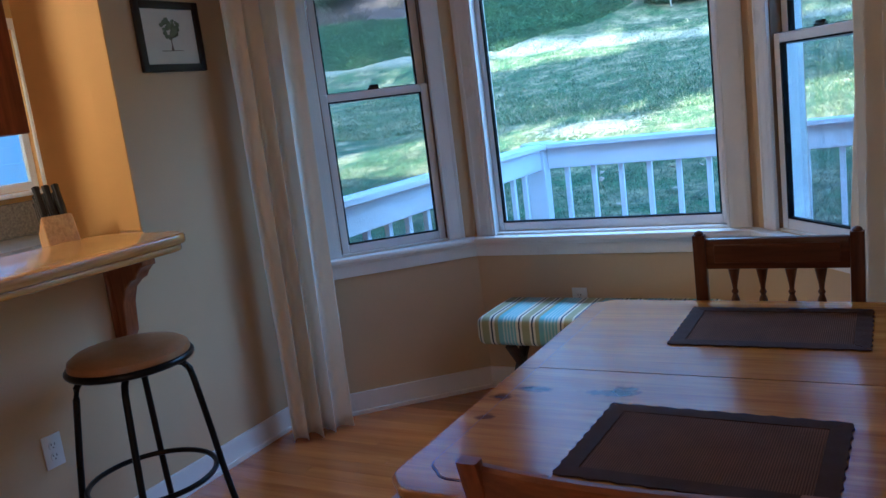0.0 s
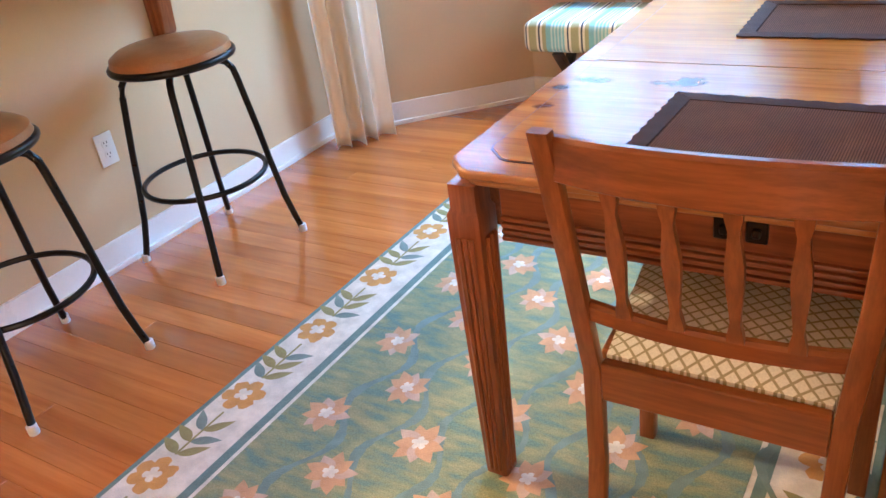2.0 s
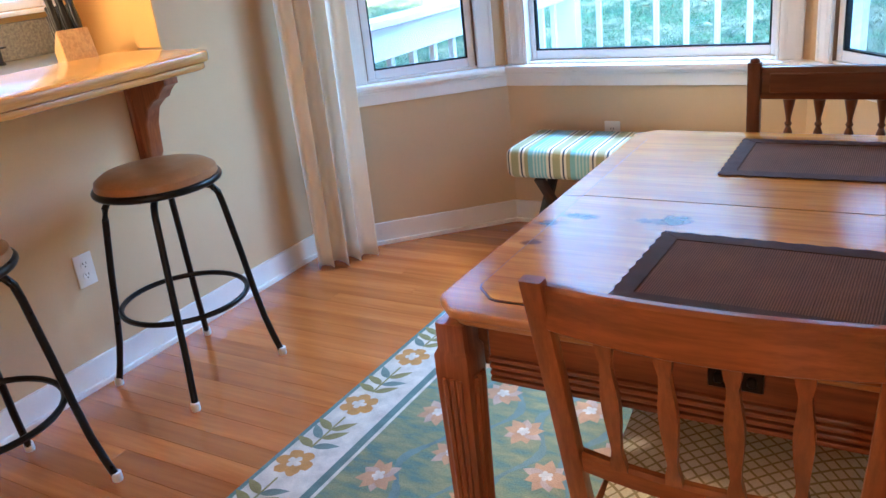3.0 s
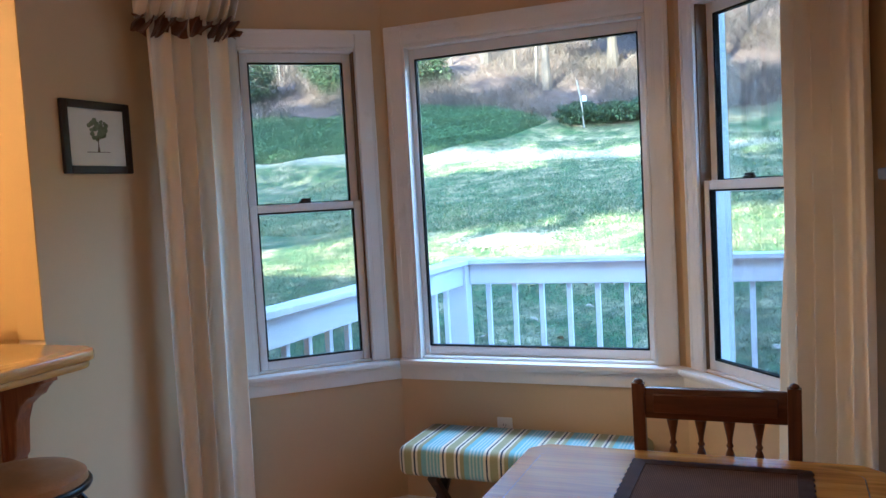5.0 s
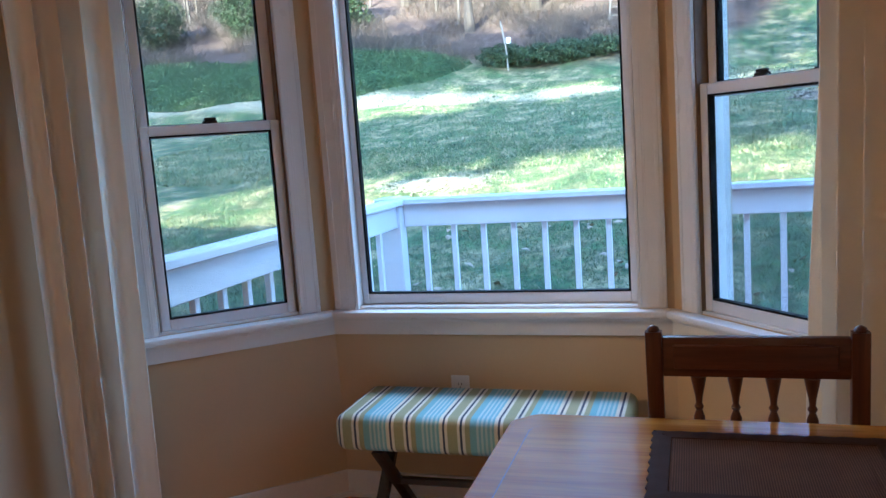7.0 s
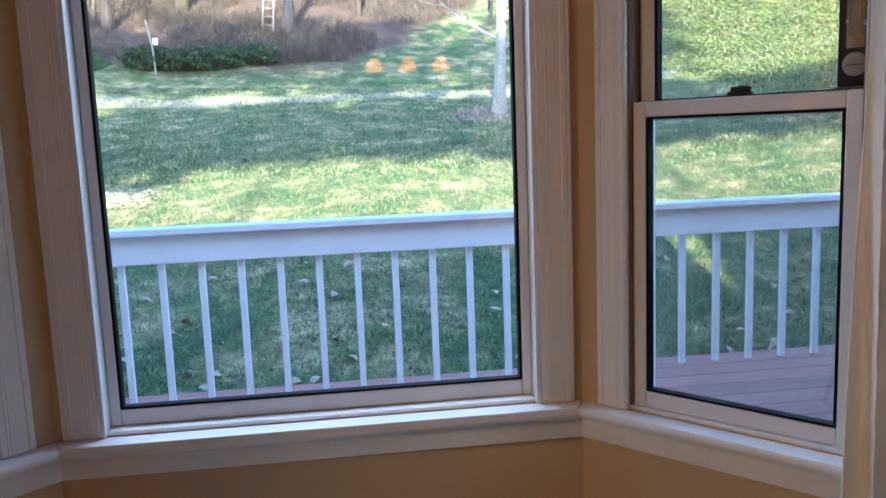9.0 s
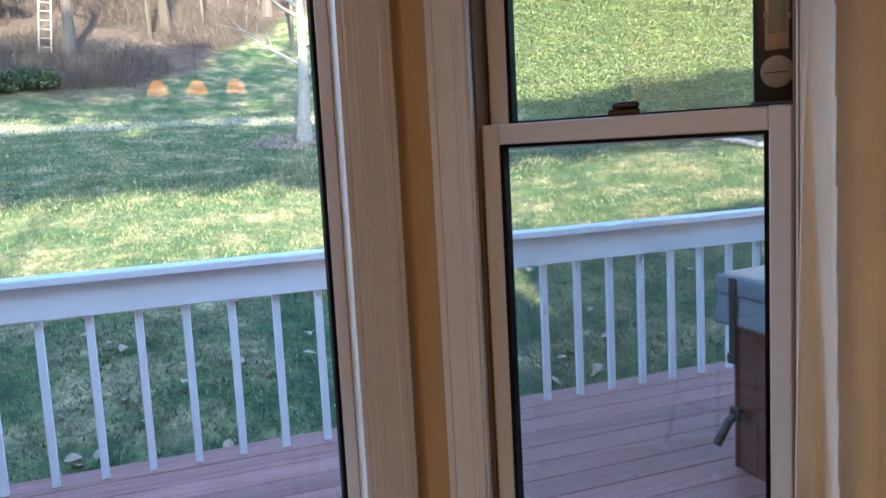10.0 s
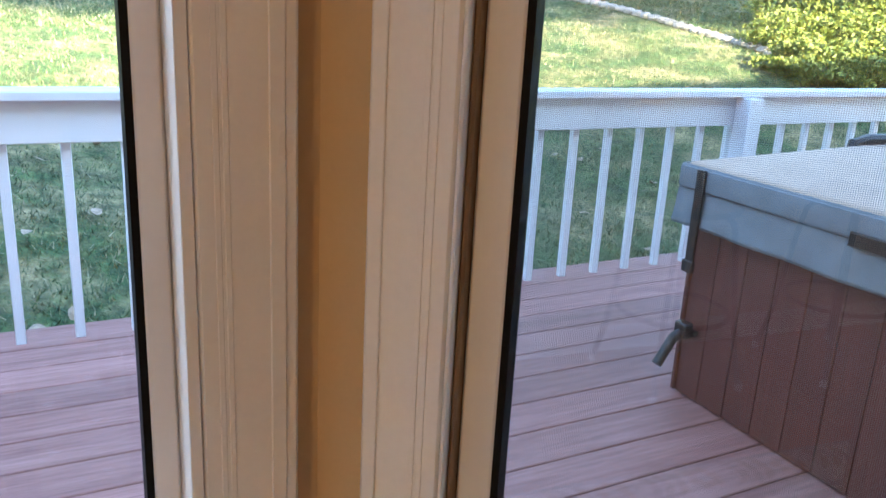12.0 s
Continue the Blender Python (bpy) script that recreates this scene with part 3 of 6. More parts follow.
# glazed patio door behind the walk, with an added fill lamp in its opening
pd = tagged(new("window_5"), "white framed glazed patio door", "window", kind="structure")
pd.matrix_basis = frame_of((EX, E2.y), radians(-90))
h0, h1, hz0, hz1 = EAST_HOLE
for x0, x1, z0, z1 in ((h0 - 0.08, h0, hz0 - 0.02, hz1 + 0.08), (h1, h1 + 0.08, hz0 - 0.02, hz1 + 0.08), (h0, h1, hz1, hz1 + 0.08)):
    part("casing", box(x0, x1, -0.02, -0.001, z0, z1, 0.003), TRIM, pd)
for k in range(2):
    x0, x1 = h0 + 1.25 * k + 0.002, h0 + 1.25 * (k + 1) - 0.002
    bm = bmesh.new()
    for a0, a1, c0, c1 in ((x0, x0 + 0.09, hz0, hz1), (x1 - 0.09, x1, hz0, hz1), (x0 + 0.09, x1 - 0.09, hz0, hz0 + 0.16), (x0 + 0.09, x1 - 0.09, hz1 - 0.09, hz1)):
        box(a0, a1, 0.04, 0.085, c0, c1, 0.003, bm=bm)
    leaf = part("door_leaf", bm, VINYL, pd)
    pane = part("pane", box(x0 + 0.091, x1 - 0.091, 0.06, 0.066, hz0 + 0.161, hz1 - 0.091, 0), GLASS, leaf)
    pane.visible_shadow = False

# added area lamp, tinted orange to warm and lift the room
door_fill = new("door_fill", bpy.data.lights.new("door_fill", "AREA"))
door_fill.data.shape, door_fill.data.size, door_fill.data.size_y = "RECTANGLE", 2.3, hz1 - hz0 - 0.3
door_fill.data.energy, door_fill.data.color = DOOR_FILL, (1.0, 0.60, 0.30)
door_fill.matrix_world = look(pd.matrix_basis @ Vector(((h0 + h1) / 2, 0.02, (hz0 + hz1) / 2)), pd.matrix_basis @ Vector(((h0 + h1) / 2, -2.0, (hz0 + hz1) / 2)))

# added area lamp, hung outside above the picture window and out of view
bay_fill = new("bay_fill", bpy.data.lights.new("bay_fill", "AREA"))
bay_fill.data.shape, bay_fill.data.size, bay_fill.data.size_y = "RECTANGLE", 1.5, 0.5
bay_fill.data.energy, bay_fill.data.color = BAY_FILL, (0.90, 0.95, 1.0)
bay_fill.matrix_world = look((-0.52, 5.0, 2.72), (-0.62, 3.3, 0.3))

# ---- kitchen beyond the bar ----
kwin = tagged(new("window_4"), "white framed kitchen window above the sink", "window", kind="structure")
kwin.matrix_basis = frame_of((KX, BACK), radians(90))
k0, k1 = 2.6 - BACK, 4.25 - BACK
for x0, x1, z0, z1 in ((k0 - 0.07, k0, 1.19, 2.2), (k1, k1 + 0.07, 1.19, 2.2), (k0 - 0.07, k1 + 0.07, 2.2, 2.27)):
    part("casing", box(x0, x1, -0.02, -0.001, z0, z1, 0.004), TRIM, kwin)
part("sill", box(k0 - 0.09, k1 + 0.09, -0.06, 0.02, 1.16, 1.189, 0.006), TRIM, kwin)
for x0 in (k0, k0 + 0.545, k0 + 1.09):
    bm = bmesh.new()
    for a0, a1, b0, b1 in ((x0 + 0.001, x0 + 0.05, 1.191, 2.199), (x0 + 0.51, x0 + 0.558, 1.191, 2.199), (x0 + 0.05, x0 + 0.51, 1.191, 1.245), (x0 + 0.05, x0 + 0.51, 2.15, 2.199)):
        box(a0, a1, 0.03, 0.07, b0, b1, 0.004, bm=bm)
    s = part("sash", bm, VINYL, kwin)
    pane = part("pane", box(x0 + 0.051, x0 + 0.509, 0.048, 0.052, 1.246, 2.149, 0), GLASS, s)
    pane.visible_shadow = False
base = thing("base_cabinets", "cherry base cabinets under the kitchen window", "cabinet", pose(KX + 0.31, 2.75, 0))
for k in range(4):
    y0 = -1.6 + 0.8 * k
    part("door", box(0.29, 0.31, y0 + 0.01, y0 + 0.79, 0.12, 0.86, 0.004), CABINET_WOOD, base)
part("body", box(-0.3, 0.2895, -1.6, 1.6, 0.0, 0.875, 0.004), CABINET_WOOD, base)
top = thing("kitchen_worktop", "speckled granite worktop and backsplash", "worktop", pose(KX + 0.31, 2.75, 0.876))
part("slab", box(-0.307, 0.34, -1.62, 1.62, 0, 0.035, 0.005), STONE, top)
part("backsplash", box(-0.307, -0.285, -1.62, 1.62, 0.0355, 0.25, 0.003), STONE, top)
fau = thing("faucet", "dark bronze gooseneck faucet behind the sink", "faucet", pose(KX + 0.16, 3.45, 0.912))
part("spout", tube([(0, 0, 0), (0, 0, 0.22), (0.02, 0, 0.29), (0.08, 0, 0.33), (0.14, 0, 0.30), (0.16, 0, 0.22)], 0.013, 10), DARK_METAL, fau)
part("base", lathe([(0.03, 0), (0.03, 0.012), (0.018, 0.03)], 18), DARK_METAL, fau)
part("handle", tube([(0.0, 0.0, 0.06), (0.0, 0.09, 0.09)], 0.008, 8), DARK_METAL, fau)
disp = thing("soap_dispenser", "small bronze soap pump beside the faucet", "soap dispenser", pose(KX + 0.17, 3.72, 0.912))
part("pump", lathe([(0.02, 0), (0.02, 0.01), (0.011, 0.02), (0.011, 0.09), (0.014, 0.1)], 14), DARK_METAL, disp)
part("nozzle", tube([(0, 0, 0.095), (0.07, 0, 0.1)], 0.006, 8), DARK_METAL, disp)
cab = thing("wall_cabinet", "cherry upper cabinet on the gold kitchen wall", "cabinet", pose(-2.75, 2.84, 1.5))
part("body", box(-0.3, 0.3, -0.15, 0.159, 0, 1.1, 0.004), CABINET_WOOD, cab)
for x0 in (-0.3, 0.004):
    d = part("door", box(x0 + 0.006, x0 + 0.29, -0.172, -0.1505, 0.03, 1.07, 0.004), CABINET_WOOD, cab)
    part("door_panel", box(x0 + 0.066, x0 + 0.23, -0.18, -0.1725, 0.1, 1.0, 0.006), CABINET_WOOD, d)
part("valance", box(-0.3, 0.3, -0.165, -0.1505, -0.05, 0.0285, 0.006), CABINET_WOOD, cab)
low = thing("counter_cabinet", "cherry cabinet with a granite top behind the half wall", "cabinet", pose(-2.36, 1.2, 0))
part("body", box(-0.3, 0.32, -1.75, 1.75, 0, 0.875, 0.004), CABINET_WOOD, low)
part("slab", box(-0.33, 0.32, -1.77, 1.77, 0.8755, 0.912, 0.005), STONE, low, "speckled granite top")
blk = thing("knife_block", "slanted maple knife block with black handled knives", "knife block", pose(-2.08, 2.78, 0.913, 0, 0, -25))
prof = [(-0.09, 0.0), (0.10, 0.0), (0.10, 0.07), (-0.02, 0.27), (-0.13, 0.20)]
bm = prism(prof, -0.055, 0.055, 0.004, 1)
moved(bm, Matrix(((1, 0, 0, 0), (0, 0, -1, 0), (0, 1, 0, 0), (0, 0, 0, 1))))
part("block", bm, BLOCK_WOOD, blk)
for i in range(3):
    for j in range(3):
        p0 = Vector((-0.115 + 0.032 * i, -0.034 + 0.034 * j, 0.214 + 0.021 * i))
        w = Vector((-0.52, 0, 0.86))
        part("knife_handle", tube([p0 - w * 0.01, p0 + w * 0.045, p0 + w * (0.09 + 0.012 * i), p0 + w * (0.115 + 0.012 * i)], [0.011, 0.0145, 0.0125, 0.015], 8), BLACK_PLASTIC, blk, "black knife handle")


# ---- stools ----
def bar_stool(x, y, turn, seat_material, label):
    s = thing("bar_stool", label, "stool", pose(x, y, 0, 0, 0, turn), "stools at the bar")
    part("seat", lathe([(0.15, 0.70), (0.188, 0.704), (0.197, 0.715), (0.193, 0.735), (0.17, 0.75), (0.12, 0.757), (0.02, 0.76)], 48), seat_material, s)
    part("seat_rim", tube([(0.196 * math.cos(k * math.tau / 40), 0.196 * math.sin(k * math.tau / 40), 0.702) for k in range(40)], 0.0125, 10, closed=True), BLACK_METAL, s)
    part("seat_pan", lathe([(0.02, 0.682), (0.16, 0.684), (0.185, 0.696), (0.185, 0.6995)], 32), BLACK_METAL, s)
    for k in range(4):
        t = radians(45 + 90 * k)
        rz = [(0.10, 0.676), (0.14, 0.674), (0.165, 0.664), (0.182, 0.64), (0.19, 0.60), (0.215, 0.42), (0.232, 0.28), (0.25, 0.16), (0.268, 0.08), (0.281, 0.03), (0.286, 0.012)]
        part("leg", tube([(r * math.cos(t), r * math.sin(t), z) for r, z in rz], 0.0115, 10), BLACK_METAL, s)
        foot = lathe([(0.0135, 0.0), (0.015, 0.004), (0.0145, 0.028), (0.012, 0.03)], 14)
        part("foot_cap", moved(foot, Matrix.Translation((0.287 * math.cos(t), 0.287 * math.sin(t), 0.0))), RUBBER, s, "white rubber foot cap")
    part("foot_ring", tube([(0.212 * math.cos(k * math.tau / 48), 0.212 * math.sin(k * math.tau / 48), 0.285) for k in range(48)], 0.0095, 8, closed=True), BLACK_METAL, s)


bar_stool(-1.617, 2.608, -3.5, LEATHER, "round tan vinyl bar stool with black tubular legs")
bar_stool(-1.57, 1.824, 0.6, LEATHER, "round tan vinyl bar stool with black tubular legs")

# ---- table ----
TX0, TX1, TY0, TY1 = -0.195, 0.74, 1.965, 3.225
table = thing("dining_table", "oak dining table with shaped corners and reeded apron", "table", pose(0.28, 2.58, 0))
TM = Matrix.Translation((-0.28, -2.58, 0))


def table_outline(inset, y0=None, y1=None):
    """Corners cut by a shallow ogee, or square ends where the leaf joint runs."""
    c = 0.058
    x0, x1 = TX0 + inset, TX1 - inset
    ya, yb = TY0 + inset, TY1 - inset
    notch = [(0.0, 1.0), (0.10, 0.72), (0.30, 0.52), (0.42, 0.42), (0.52, 0.30), (0.72, 0.10), (1.0, 0.0)]
    low = [(x0 + c * u, ya + c * v) for u, v in notch] + [(x1 - c * u, ya + c * v) for u, v in notch[::-1]]
    high = [(x1 - c * u, yb - c * v) for u, v in notch] + [(x0 + c * u, yb - c * v) for u, v in notch[::-1]]
    if y1 is not None:
        return low + [(x1, y1), (x0, y1)]
    return [(x0, y0), (x1, y0)] + high


MID = 2.596
for args in ({"y1": MID - 0.0018}, {"y0": MID + 0.0018}):
    t = part("tabletop", moved(prism(table_outline(0.0, **args), 0.738, 0.757, 0.005, 3), TM), TABLE_EDGE, table)
    inner = {k: v for k, v in args.items()}
    part("inlay_line", moved(prism(table_outline(0.0535, **inner), 0.7572, 0.7584), TM), ESPRESSO, t, "dark inlaid line")
    part("top_panel", moved(prism(table_outline(0.0562, **inner), 0.7586, 0.7602, 0.0006, 1), TM), TABLE_TOP, t)
    part("top_border", moved(prism(table_outline(0.004, **inner), 0.7571, 0.7573), TM), TABLE_TOP, t)
    rim = {k: v for k, v in args.items()}
    part("under_moulding", moved(prism(table_outline(0.012, **rim), 0.722, 0.7378, 0.006, 3), TM), TABLE_EDGE, t)
AX0, AX1, AY0, AY1 = TX0 + 0.045, TX1 - 0.045, TY0 + 0.045, TY1 - 0.045
for y0, y1, sgn in ((AY0, AY0 + 0.02, -1), (AY1 - 0.02, AY1, 1)):
    bm = box(AX0 + 0.05, AX1 - 0.05, y0, y1, 0.60, 0.7217, 0.002)
    yo = y0 if sgn < 0 else y1
    ap = part("apron", moved(bm, TM), OAK_X, table)
    for k in range(4):
        zz = 0.602 + 0.0135 * k
        part("reed", moved(box(AX0 + 0.05, AX1 - 0.05, yo - 0.008, yo + 0.008, zz, zz + 0.011, 0.005, 2), TM), OAK_X, ap)
for x0, x1, sgn in ((AX0, AX0 + 0.02, -1), (AX1 - 0.02, AX1, 1)):
    bm = box(x0, x1, AY0 + 0.05, AY1 - 0.05, 0.60, 0.7217, 0.002)
    xo = x0 if sgn < 0 else x1
    ap = part("apron", moved(bm, TM), OAK_Y, table)
    for k in range(4):
        zz = 0.602 + 0.0135 * k
        part("reed", moved(box(xo - 0.008, xo + 0.008, AY0 + 0.05, AY1 - 0.05, zz, zz + 0.011, 0.005, 2), TM), OAK_Y, ap)
for lx, ly in ((AX0, AY0), (AX1, AY0), (AX0, AY1), (AX1, AY1)):
    bm = bmesh.new()
    rows = []
    for z, h in ((0.0, 0.024), (0.02, 0.026), (0.35, 0.031), (0.62, 0.035), (0.66, 0.035), (0.672, 0.029), (0.7215, 0.029)):
        rows.append([(h * u, h * v, z) for u, v in ((-1, -1), (1, -1), (1, 1), (-1, 1), (-1, -1))])
    own = loft(rows)
    bmesh.ops.remove_doubles(own, verts=own.verts[:], dist=1e-5)
    bmesh.ops.holes_fill(own, edges=own.edges[:])
    upright = [ed for ed in own.edges if abs(ed.verts[0].co.z - ed.verts[1].co.z) > 0.005]
    bmesh.ops.bevel(own, geom=upright, offset=0.005, segments=2, profile=0.5, affect="EDGES")
    joined(bm, own)
    lg = part("leg", moved(bm, Matrix.Translation((lx + (-0.008 if lx < 0.3 else 0.008) - 0.28, ly + (-0.008 if ly < 2.6 else 0.008) - 2.58, 0))), OAK_Z, table)
    for side in range(4):
        for k in (-0.4, 0.0, 0.4):
            rib = tube([(k * 0.027, -0.0265, 0.03), (k * 0.032, -0.0315, 0.35), (k * 0.035, -0.0355, 0.615)], [0.005, 0.006, 0.0065], 6)
            moved(rib, Matrix.Translation((lx + (-0.008 if lx < 0.3 else 0.008) - 0.28, ly + (-0.008 if ly < 2.6 else 0.008) - 2.58, 0)) @ Matrix.Rotation(radians(90 * side), 4, "Z"))
            part("flute", rib, OAK_Z, lg)
for xx in (0.30, 0.349):
    bm = box(xx - 0.0165, xx + 0.0165, AY0 - 0.006, AY0 + 0.001, 0.672, 0.71, 0.002)
    box(xx - 0.007, xx + 0.007, AY0 - 0.012, AY0 - 0.005, 0.682, 0.70, 0.003, bm=bm)
    part("latch", moved(bm, TM), BLACK_METAL, table, "small black metal latch")


def placemat_material():
    m, nt, b = nodes_of("ribbed_brown_cloth")
    w = add(nt, "ShaderNodeTexWave", Scale=70.0, Distortion=0.6, Detail=2.0)
    w.wave_type, w.bands_direction = "BANDS", "X"
    nt.links.new(coords(nt), w.inputs["Vector"])
    col = ramp(nt, w.outputs[0], [(0.2, (0.060, 0.030, 0.018)), (0.8, (0.135, 0.068, 0.040))])
    nt.links.new(mixed(nt, 1.0, col, ramp(nt, noise_of(nt, 12), [(0.3, (0.8,) * 3), (0.7, (1.05,) * 3)]), "MULTIPLY"), b.inputs["Base Color"])
    b.inputs["Roughness"].default_value = 0.85
    bump(nt, b, w.outputs[0], 0.4, 0.002)
    return m


MAT_CLOTH = placemat_material()
MAT_HEM = plain("brown_satin_hem", (0.05, 0.024, 0.015), 0.75, 0.25, 14, 300, 0.2)

MAT_CLOTH.node_tree.nodes["Principled BSDF"].inputs["Specular IOR Level"].default_value = 0.1
MAT_HEM.node_tree.nodes["Principled BSDF"].inputs["Specular IOR Level"].default_value = 0.1


def placemat(x, y, turn, label):
    p = thing("placemat", label, "placemat", pose(x, y, 0.7608, 0, 0, turn), "placemats on the table")
    hx, hy, hem = 0.225, 0.165, 0.038
    part("cloth", box(-hx + hem, hx - hem, -hy + hem, hy - hem, 0, 0.0022, 0.0008), MAT_CLOTH, p)
    for horizontal in (True, False):
        for sgn in (-1, 1):
            n = 26
            a0 = hx if horizontal else hy
            rows = []
            for i in range(n + 1):
                t = -a0 + 2 * a0 * i / n
                off = (hy if horizontal else hx) + 0.0025 * math.sin(i * 2.1 + sgn)
                edge = off * sgn
                inn = ((hy if horizontal else hx) - hem) * sgn
                row = []
                for f, z in ((0, 0.0005), (0.02, 0.0034), (0.5, 0.0038 + 0.0006 * math.sin(i * 1.7)), (0.98, 0.0036), (1.0, 0.0005)):
                    q = edge + (inn - edge) * f
                    clip = max(min(t, a0 - abs(abs(q) - (hy if horizontal else hx)) ), -a0 + abs(abs(q) - (hy if horizontal else hx)))
                    row.append((clip, q, z) if horizontal else (q, clip, z))
                rows.append(row)
            own = loft(rows)
            bmesh.ops.recalc_face_normals(own, faces=own.faces[:])
            part("hem", own, MAT_HEM, p, "gathered brown satin border")


placemat(0.325, 2.235, -1.5, "ribbed brown cloth placemat with a satin border")
placemat(0.345, 2.965, 0.5, "ribbed brown cloth placemat with a satin border")


def lattice_fabric():
    """Cream upholstery woven with a tan diamond lattice."""
    m, nt, b = nodes_of("cream_lattice_fabric")
    outs = []
    for turn in (45, -45):
        w = add(nt, "ShaderNodeTexWave", Scale=15.5, Distortion=0.15, Detail=1.0)
        w.wave_type, w.bands_direction = "BANDS", "X"
        nt.links.new(coords(nt, (1, 1, 1), radians(turn)), w.inputs["Vector"])
        outs.append(ramp(nt, w.outputs[0], [(0.86, (0, 0, 0)), (0.93, (1, 1, 1))]))
    both = mixed(nt, 1.0, outs[0], outs[1], "LIGHTEN")
    col = mixed(nt, both, (0.74, 0.72, 0.65), (0.33, 0.29, 0.18))
    nt.links.new(mixed(nt, 1.0, col, ramp(nt, noise_of(nt, 300, 2), [(0.3, (0.82,) * 3), (0.7, (1, 1, 1))]), "MULTIPLY"), b.inputs["Base Color"])
    b.inputs["Roughness"].default_value = 0.85
    bump(nt, b, noise_of(nt, 400, 2), 0.25, 0.002)
    return m


SEAT_FABRIC = lattice_fabric()


def splat(bm, x, z0, z1, y0, y1, widths, thick, m=12):
    """A flat shaped upright between two rails; widths are (height share, half width)."""
    rows = []
    for i in range(m + 1):
        f = i / m
        for (f0, w0), (f1, w1) in zip(widths, widths[1:]):
            if f0 <= f <= f1:
                h = (f - f0) / max(1e-6, f1 - f0)
                h = h * h * (3 - 2 * h)
                w = w0 + (w1 - w0) * h
        z, y = z0 + (z1 - z0) * f, y0 + (y1 - y0) * f
        rows.append([(x - w, y - thick, z), (x + w, y - thick, z), (x + w, y + thick, z), (x - w, y + thick, z), (x - w, y - thick, z)])
    own = loft(rows)
    bmesh.ops.remove_doubles(own, verts=own.verts[:], dist=1e-6)
    bmesh.ops.holes_fill(own, edges=own.edges[:])
    return joined(bm, own)


def bowed_rail(x0, x1, z0, z1, y, bow, thick, crown=0.0, n=14):
    """A back rail that bows away from the sitter, with rounded edges."""
    rows = []
    for i in range(n + 1):
        f = i / n
        x = x0 + (x1 - x0) * f
        yy = y - bow * (1 - (2 * f - 1) ** 2)
        top = z1 + crown * (1 - (2 * f - 1) ** 2)
        t = thick / 2
        rows.append([(x, yy - t, z0 + 0.004), (x, yy - t, top - 0.006), (x, yy - t * 0.5, top), (x, yy + t * 0.5, top), (x, yy + t, top - 0.006), (x, yy + t, z0 + 0.004), (x, yy + t * 0.5, z0), (x, yy - t * 0.5, z0), (x, yy - t, z0 + 0.004)])
    own = loft(rows)
    bmesh.ops.remove_doubles(own, verts=own.verts[:], dist=1e-6)
    bmesh.ops.holes_fill(own, edges=own.edges[:])
    bmesh.ops.recalc_face_normals(own, faces=own.faces[:])
    return own


def square_post(points, hx, hy):
    """A squared post along points with softened edges."""
    rows = [[(x - hx, y - hy, z), (x + hx, y - hy, z), (x + hx, y + hy, z), (x - hx, y + hy, z), (x - hx, y - hy, z)] for x, y, z in points]
    own = loft(rows)
    bmesh.ops.remove_doubles(own, verts=own.verts[:], dist=1e-6)
    bmesh.ops.holes_fill(own, edges=own.edges[:])
    long_ones = [ed for ed in own.edges if abs(ed.verts[0].co.z - ed.verts[1].co.z) > 0.01]
    bmesh.ops.bevel(own, geom=long_ones, offset=0.004, segments=2, profile=0.5, affect="EDGES")
    bmesh.ops.recalc_face_normals(own, faces=own.faces[:])
    return own


def seat_cushion(hw_back, hw_front, y0, y1, z0, z1):
    rows = []
    n = 10
    for j in range(n + 1):
        f = j / n
        y = y0 + (y1 - y0) * f
        w = hw_back + (hw_front - hw_back) * f
        row = []
        for i in range(15):
            u = -1 + 2 * i / 14
            dome = (1 - abs(u) ** 4) * (1 - abs(2 * f - 1) ** 4)
            row.append((u * w, y, z0 + (z1 - z0) * (0.45 + 0.55 * dome)))
        rows.append([(-w, y, z0)] + row + [(w, y, z0)])
    first = [(x, y0, z0) for x, y, z in rows[0]]
    last = [(x, y1, z0) for x, y, z in rows[-1]]
    own = loft([first] + rows + [last])
    bmesh.ops.remove_doubles(own, verts=own.verts[:], dist=1e-6)
    bmesh.ops.recalc_face_normals(own, faces=own.faces[:])
    return own


# near chair: flat shaped splats, cream lattice seat
chair = thing("dining_chair", "honey maple dining chair with a cream lattice seat", "chair", pose(0.317, 2.02, 0))
for sgn in (-1, 1):
    part("back_post", square_post([(sgn * 0.192, -0.165, 0), (sgn * 0.192, -0.135, 0.25), (sgn * 0.196, -0.13, 0.45), (sgn * 0.213, -0.165, 0.68), (sgn * 0.225, -0.215, 0.915)], 0.0165, 0.0125), CHAIR_Z, chair)
    bm = square_post([(sgn * 0.215, 0.21, 0.012), (sgn * 0.215, 0.21, 0.40)], 0.017, 0.017)
    fl = part("front_leg", bm, CHAIR_Z, chair)
    part("glide", moved(lathe([(0.012, 0), (0.013, 0.008), (0.009, 0.0118)], 12), Matrix.Translation((sgn * 0.215, 0.21, 0))), STEEL, fl, "steel glide")
    part("side_rail", moved(box(-0.011, 0.011, -0.165, 0.165, 0.40, 0.45, 0.003), Matrix.Translation((sgn * 0.201, 0.035, 0)) @ Matrix.Rotation(radians(-sgn * 4.5), 4, "Z")), CHAIR_X, chair)
part("top_rail", bowed_rail(-0.209, 0.209, 0.835, 0.905, -0.203, 0.03, 0.02, 0.006), CHAIR_X, chair)
part("lower_rail", bowed_rail(-0.194, 0.194, 0.562, 0.598, -0.143, 0.022, 0.022), CHAIR_X, chair)
part("seat_back_rail", box(-0.179, 0.179, -0.145, -0.122, 0.395, 0.474, 0.003), CHAIR_X, chair)
